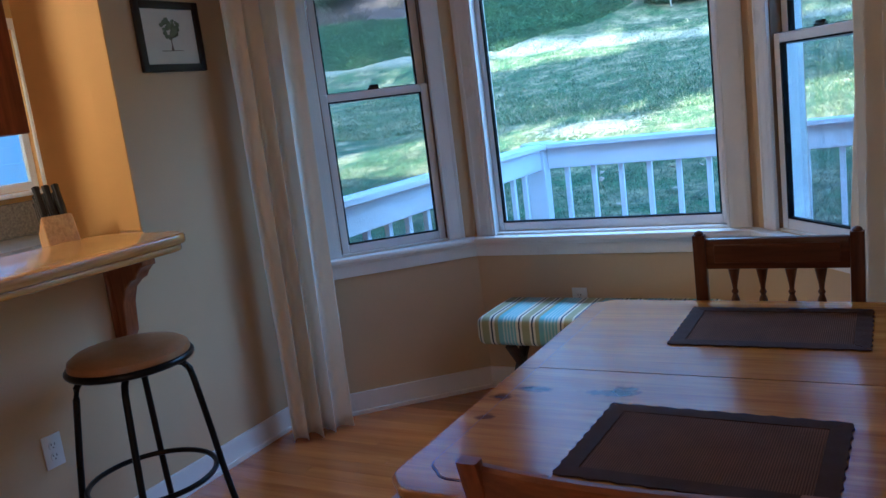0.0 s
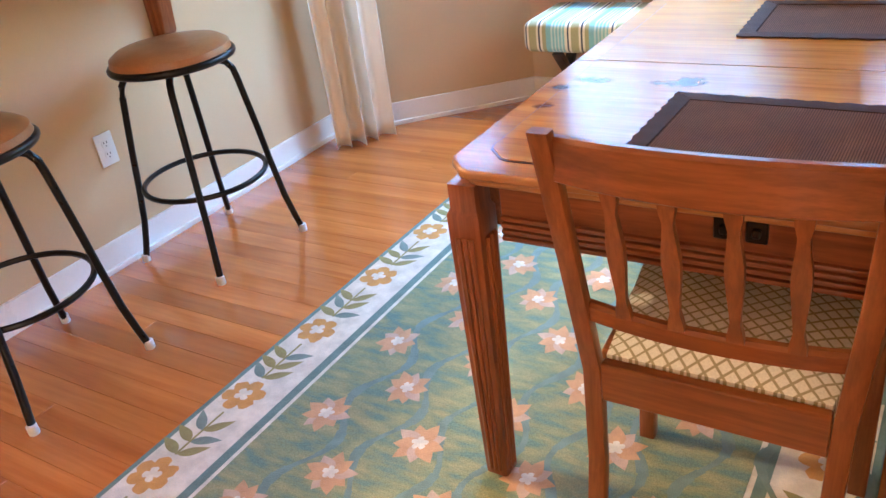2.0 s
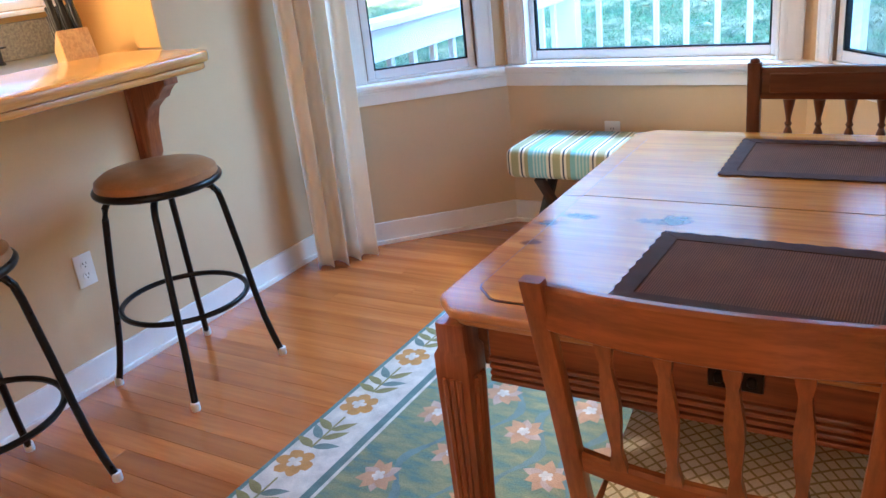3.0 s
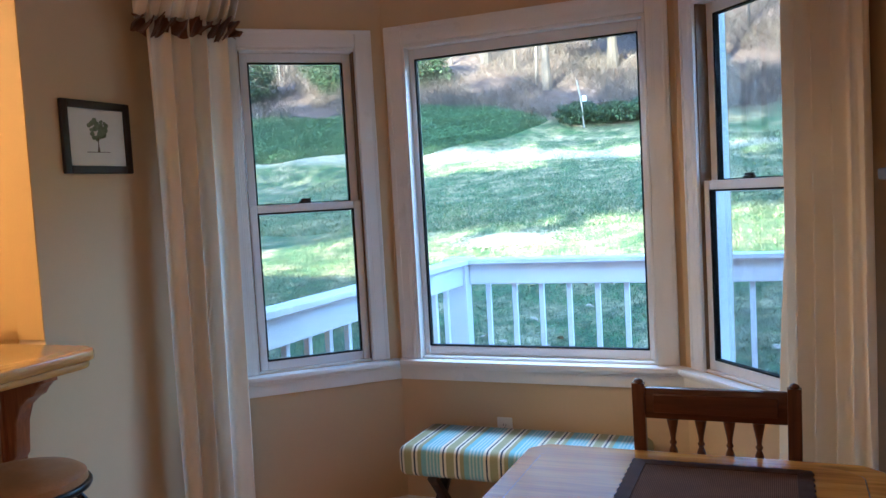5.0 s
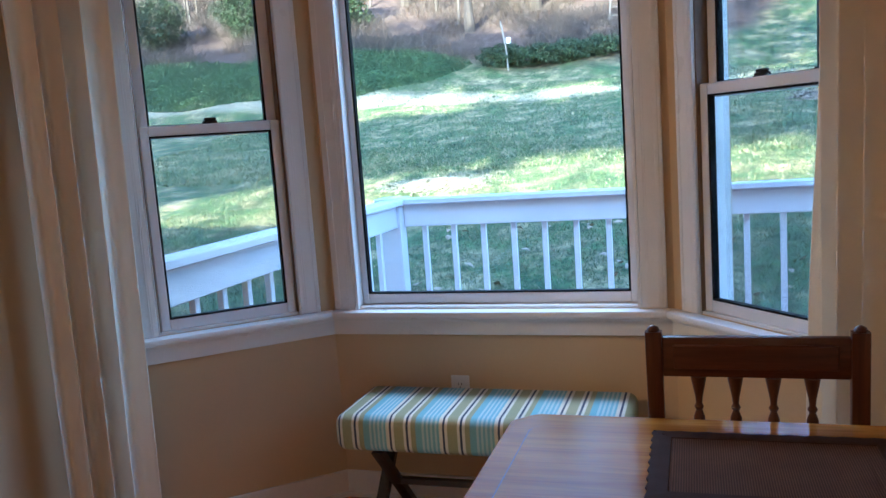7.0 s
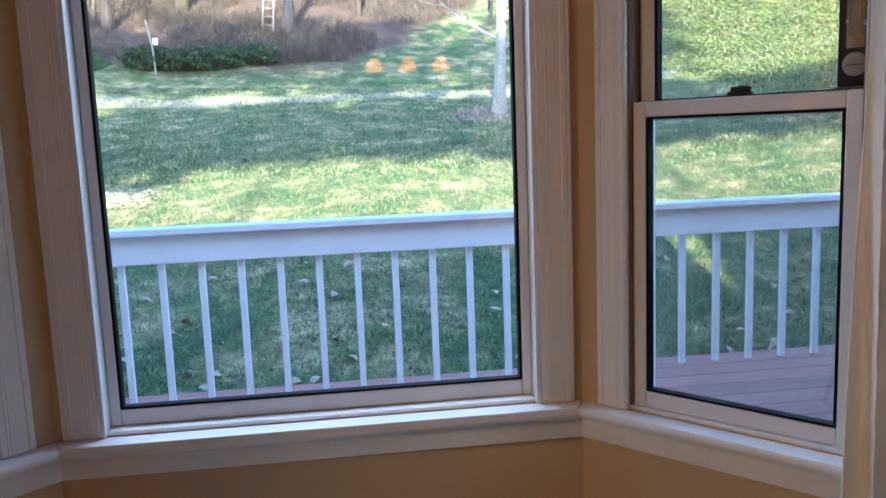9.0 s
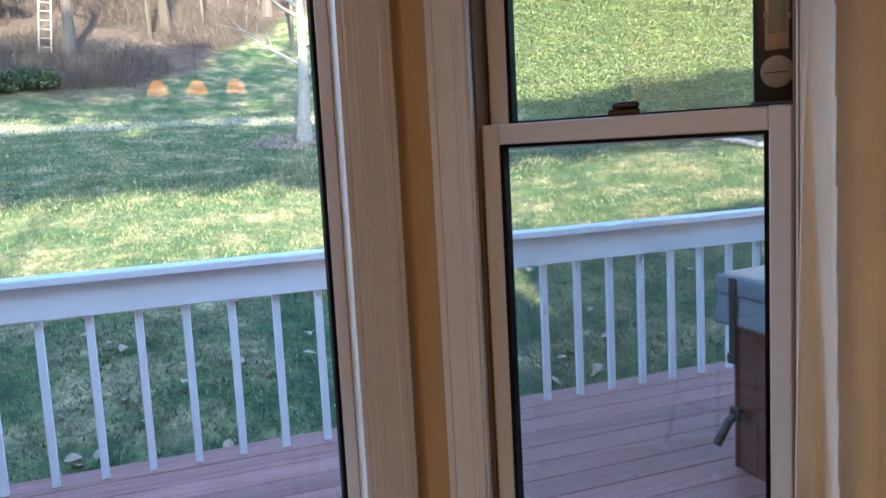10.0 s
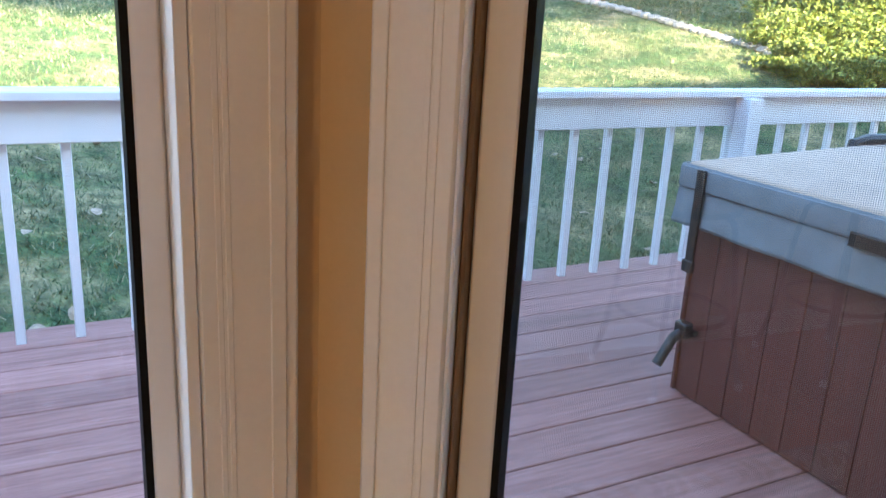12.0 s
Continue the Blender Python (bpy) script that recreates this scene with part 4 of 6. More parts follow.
part("front_rail", box(-0.198, 0.198, 0.2, 0.222, 0.40, 0.45, 0.003), CHAIR_X, chair)
for x in (-0.126, -0.043, 0.043, 0.126):
    part("splat", splat(bmesh.new(), x, 0.592, 0.842, -0.158 - 0.01 * (1 - (x / 0.19) ** 2), -0.205 - 0.022 * (1 - (x / 0.2) ** 2), [(0, 0.013), (0.06, 0.013), (0.12, 0.007), (0.55, 0.0135), (0.85, 0.0075), (0.93, 0.012), (1, 0.013)], 0.006), CHAIR_Z, chair)
part("seat", seat_cushion(0.176, 0.222, -0.12, 0.235, 0.452, 0.51), SEAT_FABRIC, chair, "cream seat cushion woven with a diamond lattice")

# far chair: dark, panelled crest and turned spindles
chair = thing("dining_chair", "dark stained dining chair with turned back spindles", "chair", pose(0.325, 3.24, 0, 0, 0, 180))
for sgn in (-1, 1):
    bm = square_post([(sgn * 0.198, -0.05, 0), (sgn * 0.198, -0.02, 0.3), (sgn * 0.2, -0.012, 0.5), (sgn * 0.204, -0.008, 0.75), (sgn * 0.206, -0.012, 0.945)], 0.018, 0.014)
    p = part("back_post", bm, DARK_Z, chair)
    part("finial", moved(lathe([(0.012, 0), (0.014, 0.004), (0.011, 0.01), (0.003, 0.014)], 14), Matrix.Translation((sgn * 0.206, -0.012, 0.9445))), DARK_Z, p)
    part("front_leg", square_post([(sgn * 0.2, 0.38, 0.0125), (sgn * 0.2, 0.38, 0.40)], 0.018, 0.018), DARK_Z, chair)
part("crest_rail", box(-0.189, 0.189, -0.022, -0.001, 0.845, 0.935, 0.005, 2), DARK_X, chair)
part("crest_panel", box(-0.165, 0.165, -0.0015, 0.003, 0.863, 0.918, 0.003), DARK_X, chair, "reddish inset panel")
part("lower_rail", box(-0.184, 0.184, -0.021, 0.0, 0.64, 0.67, 0.004), DARK_X, chair)
for x in (-0.114, -0.038, 0.038, 0.114):
    bm = lathe([(0.010, 0), (0.011, 0.02), (0.007, 0.035), (0.0125, 0.07), (0.012, 0.085), (0.0065, 0.10), (0.0105, 0.108), (0.0065, 0.116), (0.008, 0.13), (0.0155, 0.168), (0.0165, 0.176)], 14)
    part("spindle", moved(bm, Matrix.Translation((x, -0.011, 0.6695))), DARK_Z, chair)
part("seat", seat_cushion(0.178, 0.205, 0.02, 0.40, 0.425, 0.475), SEAT_FABRIC, chair, "cream seat cushion woven with a diamond lattice")
part("seat_frame", box(-0.18, 0.18, 0.0, 0.395, 0.37, 0.4245, 0.004), DARK_X, chair)


# ---- striped bench ----
def stripes():
    m, nt, b = nodes_of("striped_canvas")
    tc = coords(nt, (1, 1, 1))
    sep = nt.nodes.new("ShaderNodeSeparateXYZ")
    nt.links.new(tc, sep.inputs[0])
    mod = nt.nodes.new("ShaderNodeMath")
    mod.operation = "MULTIPLY"
    nt.links.new(sep.outputs[0], mod.inputs[0])
    mod.inputs[1].default_value = 1 / 0.19
    fr = nt.nodes.new("ShaderNodeMath")
    fr.operation = "FRACT"
    nt.links.new(mod.outputs[0], fr.inputs[0])
    teal, pale, cream, navy, olive = (0.20, 0.42, 0.50), (0.42, 0.56, 0.60), (0.66, 0.64, 0.54), (0.03, 0.045, 0.085), (0.30, 0.305, 0.175)
    seq = [(0.0, teal), (0.05, pale), (0.09, teal), (0.13, pale), (0.17, teal), (0.21, pale), (0.25, teal), (0.29, pale), (0.33, teal), (0.37, cream), (0.43, navy), (0.47, cream), (0.52, olive), (0.62, olive), (0.70, cream), (0.75, navy), (0.79, cream), (0.84, olive), (0.93, teal)]
    r = nt.nodes.new("ShaderNodeValToRGB")
    r.color_ramp.interpolation = "CONSTANT"
    el = r.color_ramp.elements
    while len(el) < len(seq):
        el.new(0.5)
    for k, (at, c) in zip(el, seq):
        k.position, k.color = at, (*c, 1)
    nt.links.new(fr.outputs[0], r.inputs[0])
    nt.links.new(mixed(nt, 1.0, r.outputs[0], ramp(nt, noise_of(nt, 260, 2), [(0.3, (0.82,) * 3), (0.7, (1.03,) * 3)]), "MULTIPLY"), b.inputs["Base Color"])
    b.inputs["Roughness"].default_value = 0.8
    bump(nt, b, noise_of(nt, 320, 2), 0.25, 0.002)
    return m


bench = thing("upholstered_bench", "striped blue upholstered bench with dark crossed legs", "bench", pose(-0.505, 4.10, 0))
own = box(-0.505, 0.505, -0.185, 0.185, 0.345, 0.475, 0.035, 4)
for v in own.verts:
    if v.co.z > 0.44:
        v.co.z += 0.010 * (1 - (v.co.x / 0.505) ** 4) * (1 - (v.co.y / 0.185) ** 4)
part("cushion", own, stripes(), bench)
for x in (-0.40, 0.40):
    for sgn in (-1, 1):
        w = Vector((0, 0.30 * sgn, 0.345))
        ang = math.atan2(0.30 * sgn, 0.345)
        bm = box(-0.02 + 0.041 * (sgn < 0), 0.02 + 0.041 * (sgn < 0), -0.02, 0.02, -0.236, 0.236, 0.003)
        moved(bm, Matrix.Translation((x, 0, 0.173)) @ Matrix.Rotation(-ang, 4, "X"))
        for v in bm.verts:
            v.co.z = min(max(v.co.z, 0.0), 0.3445)
        part("crossed_leg", bm, ESPRESSO, bench)
part("stretcher", box(-0.379, 0.40, -0.012, 0.012, 0.16, 0.185, 0.003), ESPRESSO, bench)


# ---- curtains ----
def curtain(origin, along, inward, s_top, s_bot, z0, z1, folds, seed, lean=0.0):
    """A gathered cloth hanging in folds; s_top and s_bot are its edges along the wall above and below."""
    rg = random.Random(seed)
    ph = [rg.uniform(0, 6.28) for _ in range(4)]
    n, rows_n = 150, 44
    rows = []
    for j in range(rows_n + 1):
        f = j / rows_n
        z = z0 + (z1 - z0) * f
        sa = s_bot[0] + (s_top[0] - s_bot[0]) * f
        sb = s_bot[1] + (s_top[1] - s_bot[1]) * f
        row = []
        for i in range(n + 1):
            u = i / n
            wob = 0.4 * math.sin(3.1 * u * math.pi + ph[0]) + 0.25 * math.sin(1.7 * f + ph[1])
            phase = folds * math.tau * (u + 0.11 * f + 0.035 * math.sin(5 * u + ph[2] + 0.9 * f) + 0.02 * wob)
            amp = 0.027 + 0.017 * math.sin(7.3 * u + ph[3] + 0.8 * f) + 0.012 * (1 - f)
            d = 0.062 + lean * (1 - f) ** 1.5 + amp * math.sin(phase) + 0.004 * math.sin(2.3 * phase + 2 * f) + 0.002 * math.sin(9 * f + 14 * u)
            s = sa + (sb - sa) * u + 0.010 * math.cos(phase)
            p = origin + along * s + inward * d
            row.append((p.x, p.y, z))
        rows.append(row)
    return loft(rows)


def solid(ob, t):
    mod = ob.modifiers.new("thickness", "SOLIDIFY")
    mod.thickness, mod.offset = t, 0
    return ob


ROD_L = (Vector((WX + 0.03, 3.53)) - (C1 + DL * 0.715 + NL * 0.02)).normalized()
for c, dvec, nvec, top_s, bot_s, folds, seed in (
        (C1 + DL * 0.715 + NL * 0.02 - ROD_L * 0.715, ROD_L, Vector((-ROD_L.y, ROD_L.x)), (0.715, 1.05), (0.75, 1.03), 4, 3),
        (C2, DR, NR, (0.675, 1.03), (0.66, 1.02), 6, 8)):
    p0 = c + dvec * 0.86
    cur = thing("curtain", "long cream gathered curtain with a brown banded valance", "curtain", pose(p0.x, p0.y, 0), "bay curtains")
    back = Matrix.Translation((-p0.x, -p0.y, 0))
    solid(part("drape", moved(curtain(c, dvec, nvec, top_s, bot_s, 0.006, 2.56, folds, seed, lean=0.045), back), CURTAIN, cur), 0.003)
    wide = (top_s[0] - 0.03, top_s[1] + 0.03)
    v = curtain(c, dvec, nvec, wide, wide, 2.285, 2.56, 9, seed + 20)
    for w in v.verts:
        f = (w.co.z - 2.285) / 0.275
        push = 0.035 + 0.04 * math.sin(min(1, f * 1.3) * math.pi)
        w.co += Vector((nvec.x * push, nvec.y * push, 0))
    solid(part("valance", moved(v, back), CURTAIN, cur), 0.003)
    v = curtain(c, dvec, nvec, (wide[0] - 0.008, wide[1] + 0.008), (wide[0] - 0.015, wide[1] + 0.012), 2.215, 2.284, 10, seed + 20)
    for w in v.verts:
        push = 0.038 + 0.010 * math.sin(w.co.x * 90)
        w.co += Vector((nvec.x * push, nvec.y * push, 0.012 * math.sin(w.co.x * 42 + w.co.y * 30)))
    solid(part("valance_band", moved(v, back), CURTAIN_BAND, cur, "gathered brown band"), 0.003)


# ---- rug ----
def pile(name, colour):
    return plain(name, colour, 0.95, 0.22, 22, 330, 0.7, 0, 0, 0.15)


RUG_TEAL, RUG_WHITE, RUG_OLIVE = pile("rug_teal", (0.14, 0.22, 0.20)), pile("rug_white", (0.72, 0.67, 0.58)), pile("rug_olive", (0.27, 0.24, 0.075))
RUG_GOLD, RUG_PEACH, RUG_PINK, RUG_BLUE = pile("rug_gold", (0.55, 0.28, 0.055)), pile("rug_peach", (0.56, 0.32, 0.16)), pile("rug_pink", (0.55, 0.39, 0.29)), pile("rug_blue", (0.17, 0.23, 0.20))


def field_material():
    m, nt, b = nodes_of("rug_field")
    f = noise_of(nt, 9, 3, (1, 3.2, 1))
    col = ramp(nt, f, [(0.36, (0.16, 0.25, 0.21)), (0.5, (0.25, 0.29, 0.17)), (0.66, (0.35, 0.345, 0.18))])
    nt.links.new(mixed(nt, 1.0, col, ramp(nt, noise_of(nt, 320, 2), [(0.3, (0.66,) * 3), (0.7, (1.08,) * 3)]), "MULTIPLY"), b.inputs["Base Color"])
    b.inputs["Roughness"].default_value = 0.95
    bump(nt, b, noise_of(nt, 300, 2), 0.7, 0.004)
    return m


RX0, RX1, RY0, RY1 = -1.0, 0.57, 1.28, 3.74
rug = thing("area_rug", "green floral wool rug with a cream flowered border", "rug", pose(-0.215, 2.51, 0.0))
RM = Matrix.Translation((0.215, -2.51, 0))
part("edging", moved(box(RX0, RX1, RY0, RY1, 0.0005, 0.008, 0.002), RM), RUG_TEAL, rug)
part("border", moved(box(RX0 + 0.018, RX1 - 0.018, RY0 + 0.018, RY1 - 0.018, 0.008, 0.0095, 0.0008), RM), RUG_WHITE, rug, "cream border band")
part("stripe", moved(box(RX0 + 0.195, RX1 - 0.195, RY0 + 0.195, RY1 - 0.195, 0.0096, 0.0104, 0.0003), RM), RUG_TEAL, rug, "teal border stripe")
part("inner_line", moved(box(RX0 + 0.222, RX1 - 0.222, RY0 + 0.222, RY1 - 0.222, 0.0105, 0.0110, 0.0002), RM), RUG_WHITE, rug, "thin cream line")
part("field", moved(box(RX0 + 0.234, RX1 - 0.234, RY0 + 0.234, RY1 - 0.234, 0.0111, 0.0118, 0.0003), RM), field_material(), rug, "mottled green field")


def blossom(r, petals, notch, seed, z=0.0):
    """A flat tufted flower: a lobed disc with a slightly raised middle."""
    rg = random.Random(seed)
    own = bmesh.new()
    c = own.verts.new((0, 0, z + 0.0016))
    n = petals * 6
    rim = []
    for k in range(n):
        t = k * math.tau / n
        lobe = abs(math.cos(petals * t / 2))
        rr = r * (1 - notch + notch * lobe ** 0.6) * rg.uniform(0.94, 1.05)
        rim.append(own.verts.new((rr * math.cos(t), rr * math.sin(t), z)))
    for k in range(n):
        own.faces.new((c, rim[k], rim[(k + 1) % n]))
    return own


def leaf_shape(length, width, bend, z=0.0):
    own = bmesh.new()
    n = 7
    left, right = [], []
    for i in range(n + 1):
        f = i / n
        w = width * math.sin(math.pi * f ** 0.8) * 0.5
        x, y = length * f, bend * f * f
        left.append(own.verts.new((x, y + w, z)))
        right.append(own.verts.new((x, y - w, z)))
    for i in range(n):
        if i in (0,):
            own.faces.new((left[0], right[1], left[1]))
        elif i == n - 1:
            own.faces.new((left[i], right[i], left[n]))
        else:
            own.faces.new((left[i], right[i], right[i + 1], left[i + 1]))
    return own


def shared(name, me, parent, at):
    ob = new(name, me)
    ob.parent = parent
    ob.matrix_basis = at
    return ob


def made(bm, name, material):
    me = mesh_of(bm, name)
    me.materials.append(material)
    return me


gold_flower = [made(blossom(0.062, 6, 0.3, s), "border_flower", RUG_GOLD) for s in (1, 2, 3)]
gold_heart = made(blossom(0.026, 4, 0.5, 5, 0.0014), "flower_heart", RUG_WHITE)
leaf_a, leaf_b = made(leaf_shape(0.085, 0.03, 0.012), "border_leaf", RUG_OLIVE), made(leaf_shape(0.085, 0.03, -0.012), "border_leaf", RUG_BLUE)
stem = made(box(-0.003, 0.003, -0.085, 0.085, 0, 0.0008, 0), "stem", RUG_OLIVE)
BZ = 0.0097


def border_run(x, y, turn, first, count, step):
    for k in range(count):
        m = Matrix.Translation((x, y, BZ)) @ Matrix.Rotation(radians(turn), 4, "Z")
        yy = first + k * step
        shared("border_flower", gold_flower[k % 3], rug, m @ Matrix.Translation((0, yy, 0)) @ Matrix.Rotation(0.7 * k, 4, "Z"))
        shared("flower_heart", gold_heart, rug, m @ Matrix.Translation((0, yy, 0.0006)) @ Matrix.Rotation(0.4 * k, 4, "Z"))
        if k < count - 1:
            shared("stem", stem, rug, m @ Matrix.Translation((0, yy + step / 2, 0)))
            for i, (dy, a0) in enumerate(((0.09, 30), (0.09, 150), (0.135, 34), (0.135, 146), (0.18, 38), (0.18, 142))):
                me = (leaf_a if (i + k) % 3 else leaf_b)
                shared("border_leaf", me, rug, m @ Matrix.Translation((0, yy + dy - 0.012, 0.0003 + 0.0002 * i)) @ Matrix.Rotation(radians(a0), 4, "Z"))


border_run(-0.705, 0, 0, 1.963 - 2.51 - 0.64, 8, 0.32)
border_run(0.69, 0, 0, 1.963 - 2.51 - 0.64, 8, 0.32)
border_run(-0.02, -1.125, 90, -0.48, 4, 0.32)
border_run(-0.02, 1.125, 90, -0.48, 4, 0.32)
flower_peach = bmesh.new()
flower_pink = bmesh.new()
for k in range(9):
    joined(flower_peach if k % 3 else flower_pink, moved(leaf_shape(0.062 + 0.008 * (k % 2), 0.038, 0.004), Matrix.Translation((0, 0, 0.0002 * k)) @ Matrix.Rotation(radians(40 * k + 6), 4, "Z")))
flower_peach, flower_pink = made(flower_peach, "field_flower", RUG_PEACH), made(flower_pink, "field_flower", RUG_PINK)
heart = made(blossom(0.021, 5, 0.4, 9, 0.002), "flower_heart", RUG_WHITE)
# a winding trellis between the flowers
VINE = pile("rug_trellis", (0.17, 0.25, 0.23))
for kx in range(9):
    vine = bmesh.new()
    x0 = -0.6 + 0.14 * kx
    pts = [(x0 + 0.035 * math.sin((y - 1.5) * math.tau / 0.33 + kx * math.pi), y) for y in [1.53 + 0.03 * i for i in range(66)]]
    for (xa, ya), (xb, yb) in zip(pts, pts[1:]):
        w = 0.011 + 0.004 * math.sin(ya * 37 + kx)
        vs = [vine.verts.new((p, q, 0.0119)) for p, q in ((xa - w + 0.215 - 0.0, ya - 2.51), (xa + w + 0.215, ya - 2.51), (xb + w + 0.215, yb - 2.51), (xb - w + 0.215, yb - 2.51))]
        vine.faces.new(vs)
    part("trellis_vine", vine, VINE, rug, "blue green winding trellis")
fx = random.Random(6)
for j in range(12):
    for i in range(5):
        x = -0.655 + 0.283 * i + (0.14 if j % 2 else 0.0)
        y = 1.66 + 0.165 * j
        if not (RX0 + 0.27 < x < RX1 - 0.27 and RY0 + 0.3 < y < RY1 - 0.3):
            continue
        at = RM @ Matrix.Translation((x, y, 0.0121)) @ Matrix.Rotation(fx.uniform(0, 6), 4, "Z") @ Matrix.Diagonal((fx.uniform(0.9, 1.1), fx.uniform(0.9, 1.1), 1, 1))
        shared("field_flower", flower_peach, rug, at)
        shared("field_flower", flower_pink, rug, at)
        shared("flower_heart", heart, rug, at)

# ---- pendant over the kitchen side of the room ----
AMBER = emitter("lit_amber_glass", (1.0, 0.27, 0.03), 1.5)
pend = thing("pendant_lamp", "bronze ceiling lamp with three lit amber glass shades", "lamp", pose(0.16, -0.55, 2.0))
part("rod", tube([(0, 0, 0.1), (0, 0, 0.615)], 0.008, 8), DARK_METAL, pend)
part("bar", tube([(-0.3, 0, 0.1), (0.3, 0, 0.1)], 0.01, 8), DARK_METAL, pend)
for x in (-0.28, 0.0, 0.28):
    part("shade", moved(lathe([(0.075, -0.02), (0.07, 0.02), (0.045, 0.065), (0.02, 0.085)], 20), Matrix.Translation((x, 0, 0))), AMBER, pend, "lit amber glass shade")
klamp = thing("kitchen_ceiling_lamp", "round lit ceiling lamp over the kitchen", "lamp", pose(-3.1, 1.9, 2.62))
part("bowl", lathe([(0.02, -0.1), (0.12, -0.085), (0.17, -0.04), (0.18, -0.002)], 28), emitter("lit_opal_glass", (1.0, 0.60, 0.26), 20.0), klamp)

# ---- thermometer in the window ----
th = thing("window_thermometer", "black and silver stick-on thermometer in the window corner", "thermometer", M_RIGHT @ pose(0.622, 0.024, 1.516))
part("case", box(-0.034, 0.034, -0.006, 0.008, 0.0, 0.26, 0.006, 2), BLACK_PLASTIC, th)
part("face", box(-0.018, 0.018, -0.010, -0.0065, 0.075, 0.235, 0.004, 2), SILVER, th, "brushed silver face")
part("window", box(-0.011, 0.011, -0.0115, -0.0102, 0.10, 0.20, 0.001), plain("lcd", (0.14, 0.14, 0.12), 0.3), th, "grey display window")
DIAL = plain("aged_silver", (0.34, 0.31, 0.27), 0.55, 0.15, 30, 300, 0.05, 0.3)
part("dial", moved(lathe([(0.023, 0), (0.023, 0.003), (0.021, 0.0042), (0.004, 0.0042)], 28), Matrix.Translation((0, -0.0065, 0.045)) @ Matrix.Rotation(radians(90), 4, "X")), DIAL, th, "round silver dial")
part("dial_mark", box(-0.017, 0.017, -0.0113, -0.0108, 0.043, 0.0445, 0), BLACK_PLASTIC, th, "dark printed line")
part("bracket", box(-0.036, 0.03, -0.012, 0.01, -0.002, 0.003, 0.001), BLACK_PLASTIC, th)


# ---- deck, railing, hot tub ----
DZ = -0.045
DECK_WOOD = wood("mauve_deck_board", (0.29, 0.13, 0.112), (0.43, 0.225, 0.20), 0, 0.6, 12, 0.0, 0.22, 0, 0.2)
deck = tagged(new("deck"), "mauve stained wooden deck outside the bay", "deck", kind="structure")
board_me = made(box(-2.15, 8.0, -0.092, 0.092, -0.035, 0.0, 0.004), "deck_board", DECK_WOOD)
yb = 7.148
while yb > 3.3:
    shared("deck_board", board_me, deck, pose(0, yb, DZ))
    yb -= 0.190
part("rim_joist", box(-2.15, 8.0, 7.242, 7.28, DZ - 0.28, DZ - 0.002, 0.003), DECK_WOOD, deck)
for px in (-1.9, 1.5, 4.8, 7.8):
    part("deck_post", box(px - 0.06, px + 0.06, 7.11, 7.23, -1.3, DZ - 0.04, 0.004), RAIL_WHITE, deck)

RZ = 0.985


def rail_run(name, m, x0, x1, balusters, posts, label):
    """Cap, fascia board, lower balusters; x along the run, y outwards."""
    r = tagged(new(name), label, "railing")
    r.matrix_basis = m
    part("cap", box(x0, x1, -0.085, 0.075, RZ - 0.04, RZ, 0.006), RAIL_WHITE, r)
    part("top_board", box(x0, x1, -0.03, 0.012, RZ - 0.205, RZ - 0.0405, 0.004), RAIL_WHITE, r)
    bal = made(box(-0.019, 0.019, 0.0, 0.036, DZ - 0.12, RZ - 0.08, 0.003), "baluster", RAIL_WHITE)
    for x in balusters:
        shared("baluster", bal, r, pose(x, 0.0125, 0))
    for x in posts:
        part("post", box(x - 0.055, x + 0.055, -0.145, -0.0305, DZ, RZ - 0.0405, 0.005), RAIL_WHITE, r)
    return r


SP = 0.2235
rail_run("deck_railing", pose(0, 7.1, 0), -1.86, 8.0, [-0.382 + SP * k for k in range(-6, 38)], [3.655, 7.2], "white painted wooden deck railing with square balusters")
rail_run("deck_railing", pose(-1.92, 7.1, 0, 0, 0, 90), -3.2, -0.10, [-0.33 - SP * k for k in range(12)], [], "white painted wooden side railing of the deck")
corner_post = thing("railing_post", "white painted square corner post of the railing", "post", pose(-1.95, 7.06, DZ))
part("post", box(-0.075, 0.085, -0.06, 0.056, 0, RZ - DZ - 0.05, 0.005), RAIL_WHITE, corner_post)
part("post_cap", box(-0.10, 0.1, -0.09, 0.13, RZ - DZ - 0.0495, RZ - DZ + 0.012, 0.006), RAIL_WHITE, corner_post)

TUB_WOOD = wood("red_brown_tub_panel", (0.085, 0.022, 0.017), (0.155, 0.046, 0.036), 2, 0.45, 14, 0.1, 0.2)
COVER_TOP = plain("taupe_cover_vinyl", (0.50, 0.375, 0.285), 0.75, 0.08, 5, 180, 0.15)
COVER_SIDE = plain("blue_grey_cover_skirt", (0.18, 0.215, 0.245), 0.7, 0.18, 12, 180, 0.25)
tub = thing("hot_tub", "red-brown panelled hot tub with a blue-grey vinyl cover", "hot tub", pose(3.02, 4.84, DZ, 0, 0, -1.5))
W = 0.93
part("shell", box(-W + 0.02, W - 0.02, -W + 0.02, W - 0.02, 0.0, 0.80, 0.01), TUB_WOOD, tub)
slat_me = made(box(-0.0664, 0.0664, 0, 0.018, 0.01, 0.72, 0.003), "side_slat", TUB_WOOD)
for side in range(4):
    for k in range(14):
        shared("side_slat", slat_me, tub, Matrix.Rotation(radians(90 * side), 4, "Z") @ pose(-W + 0.066 + 0.1338 * k, -W, 0))
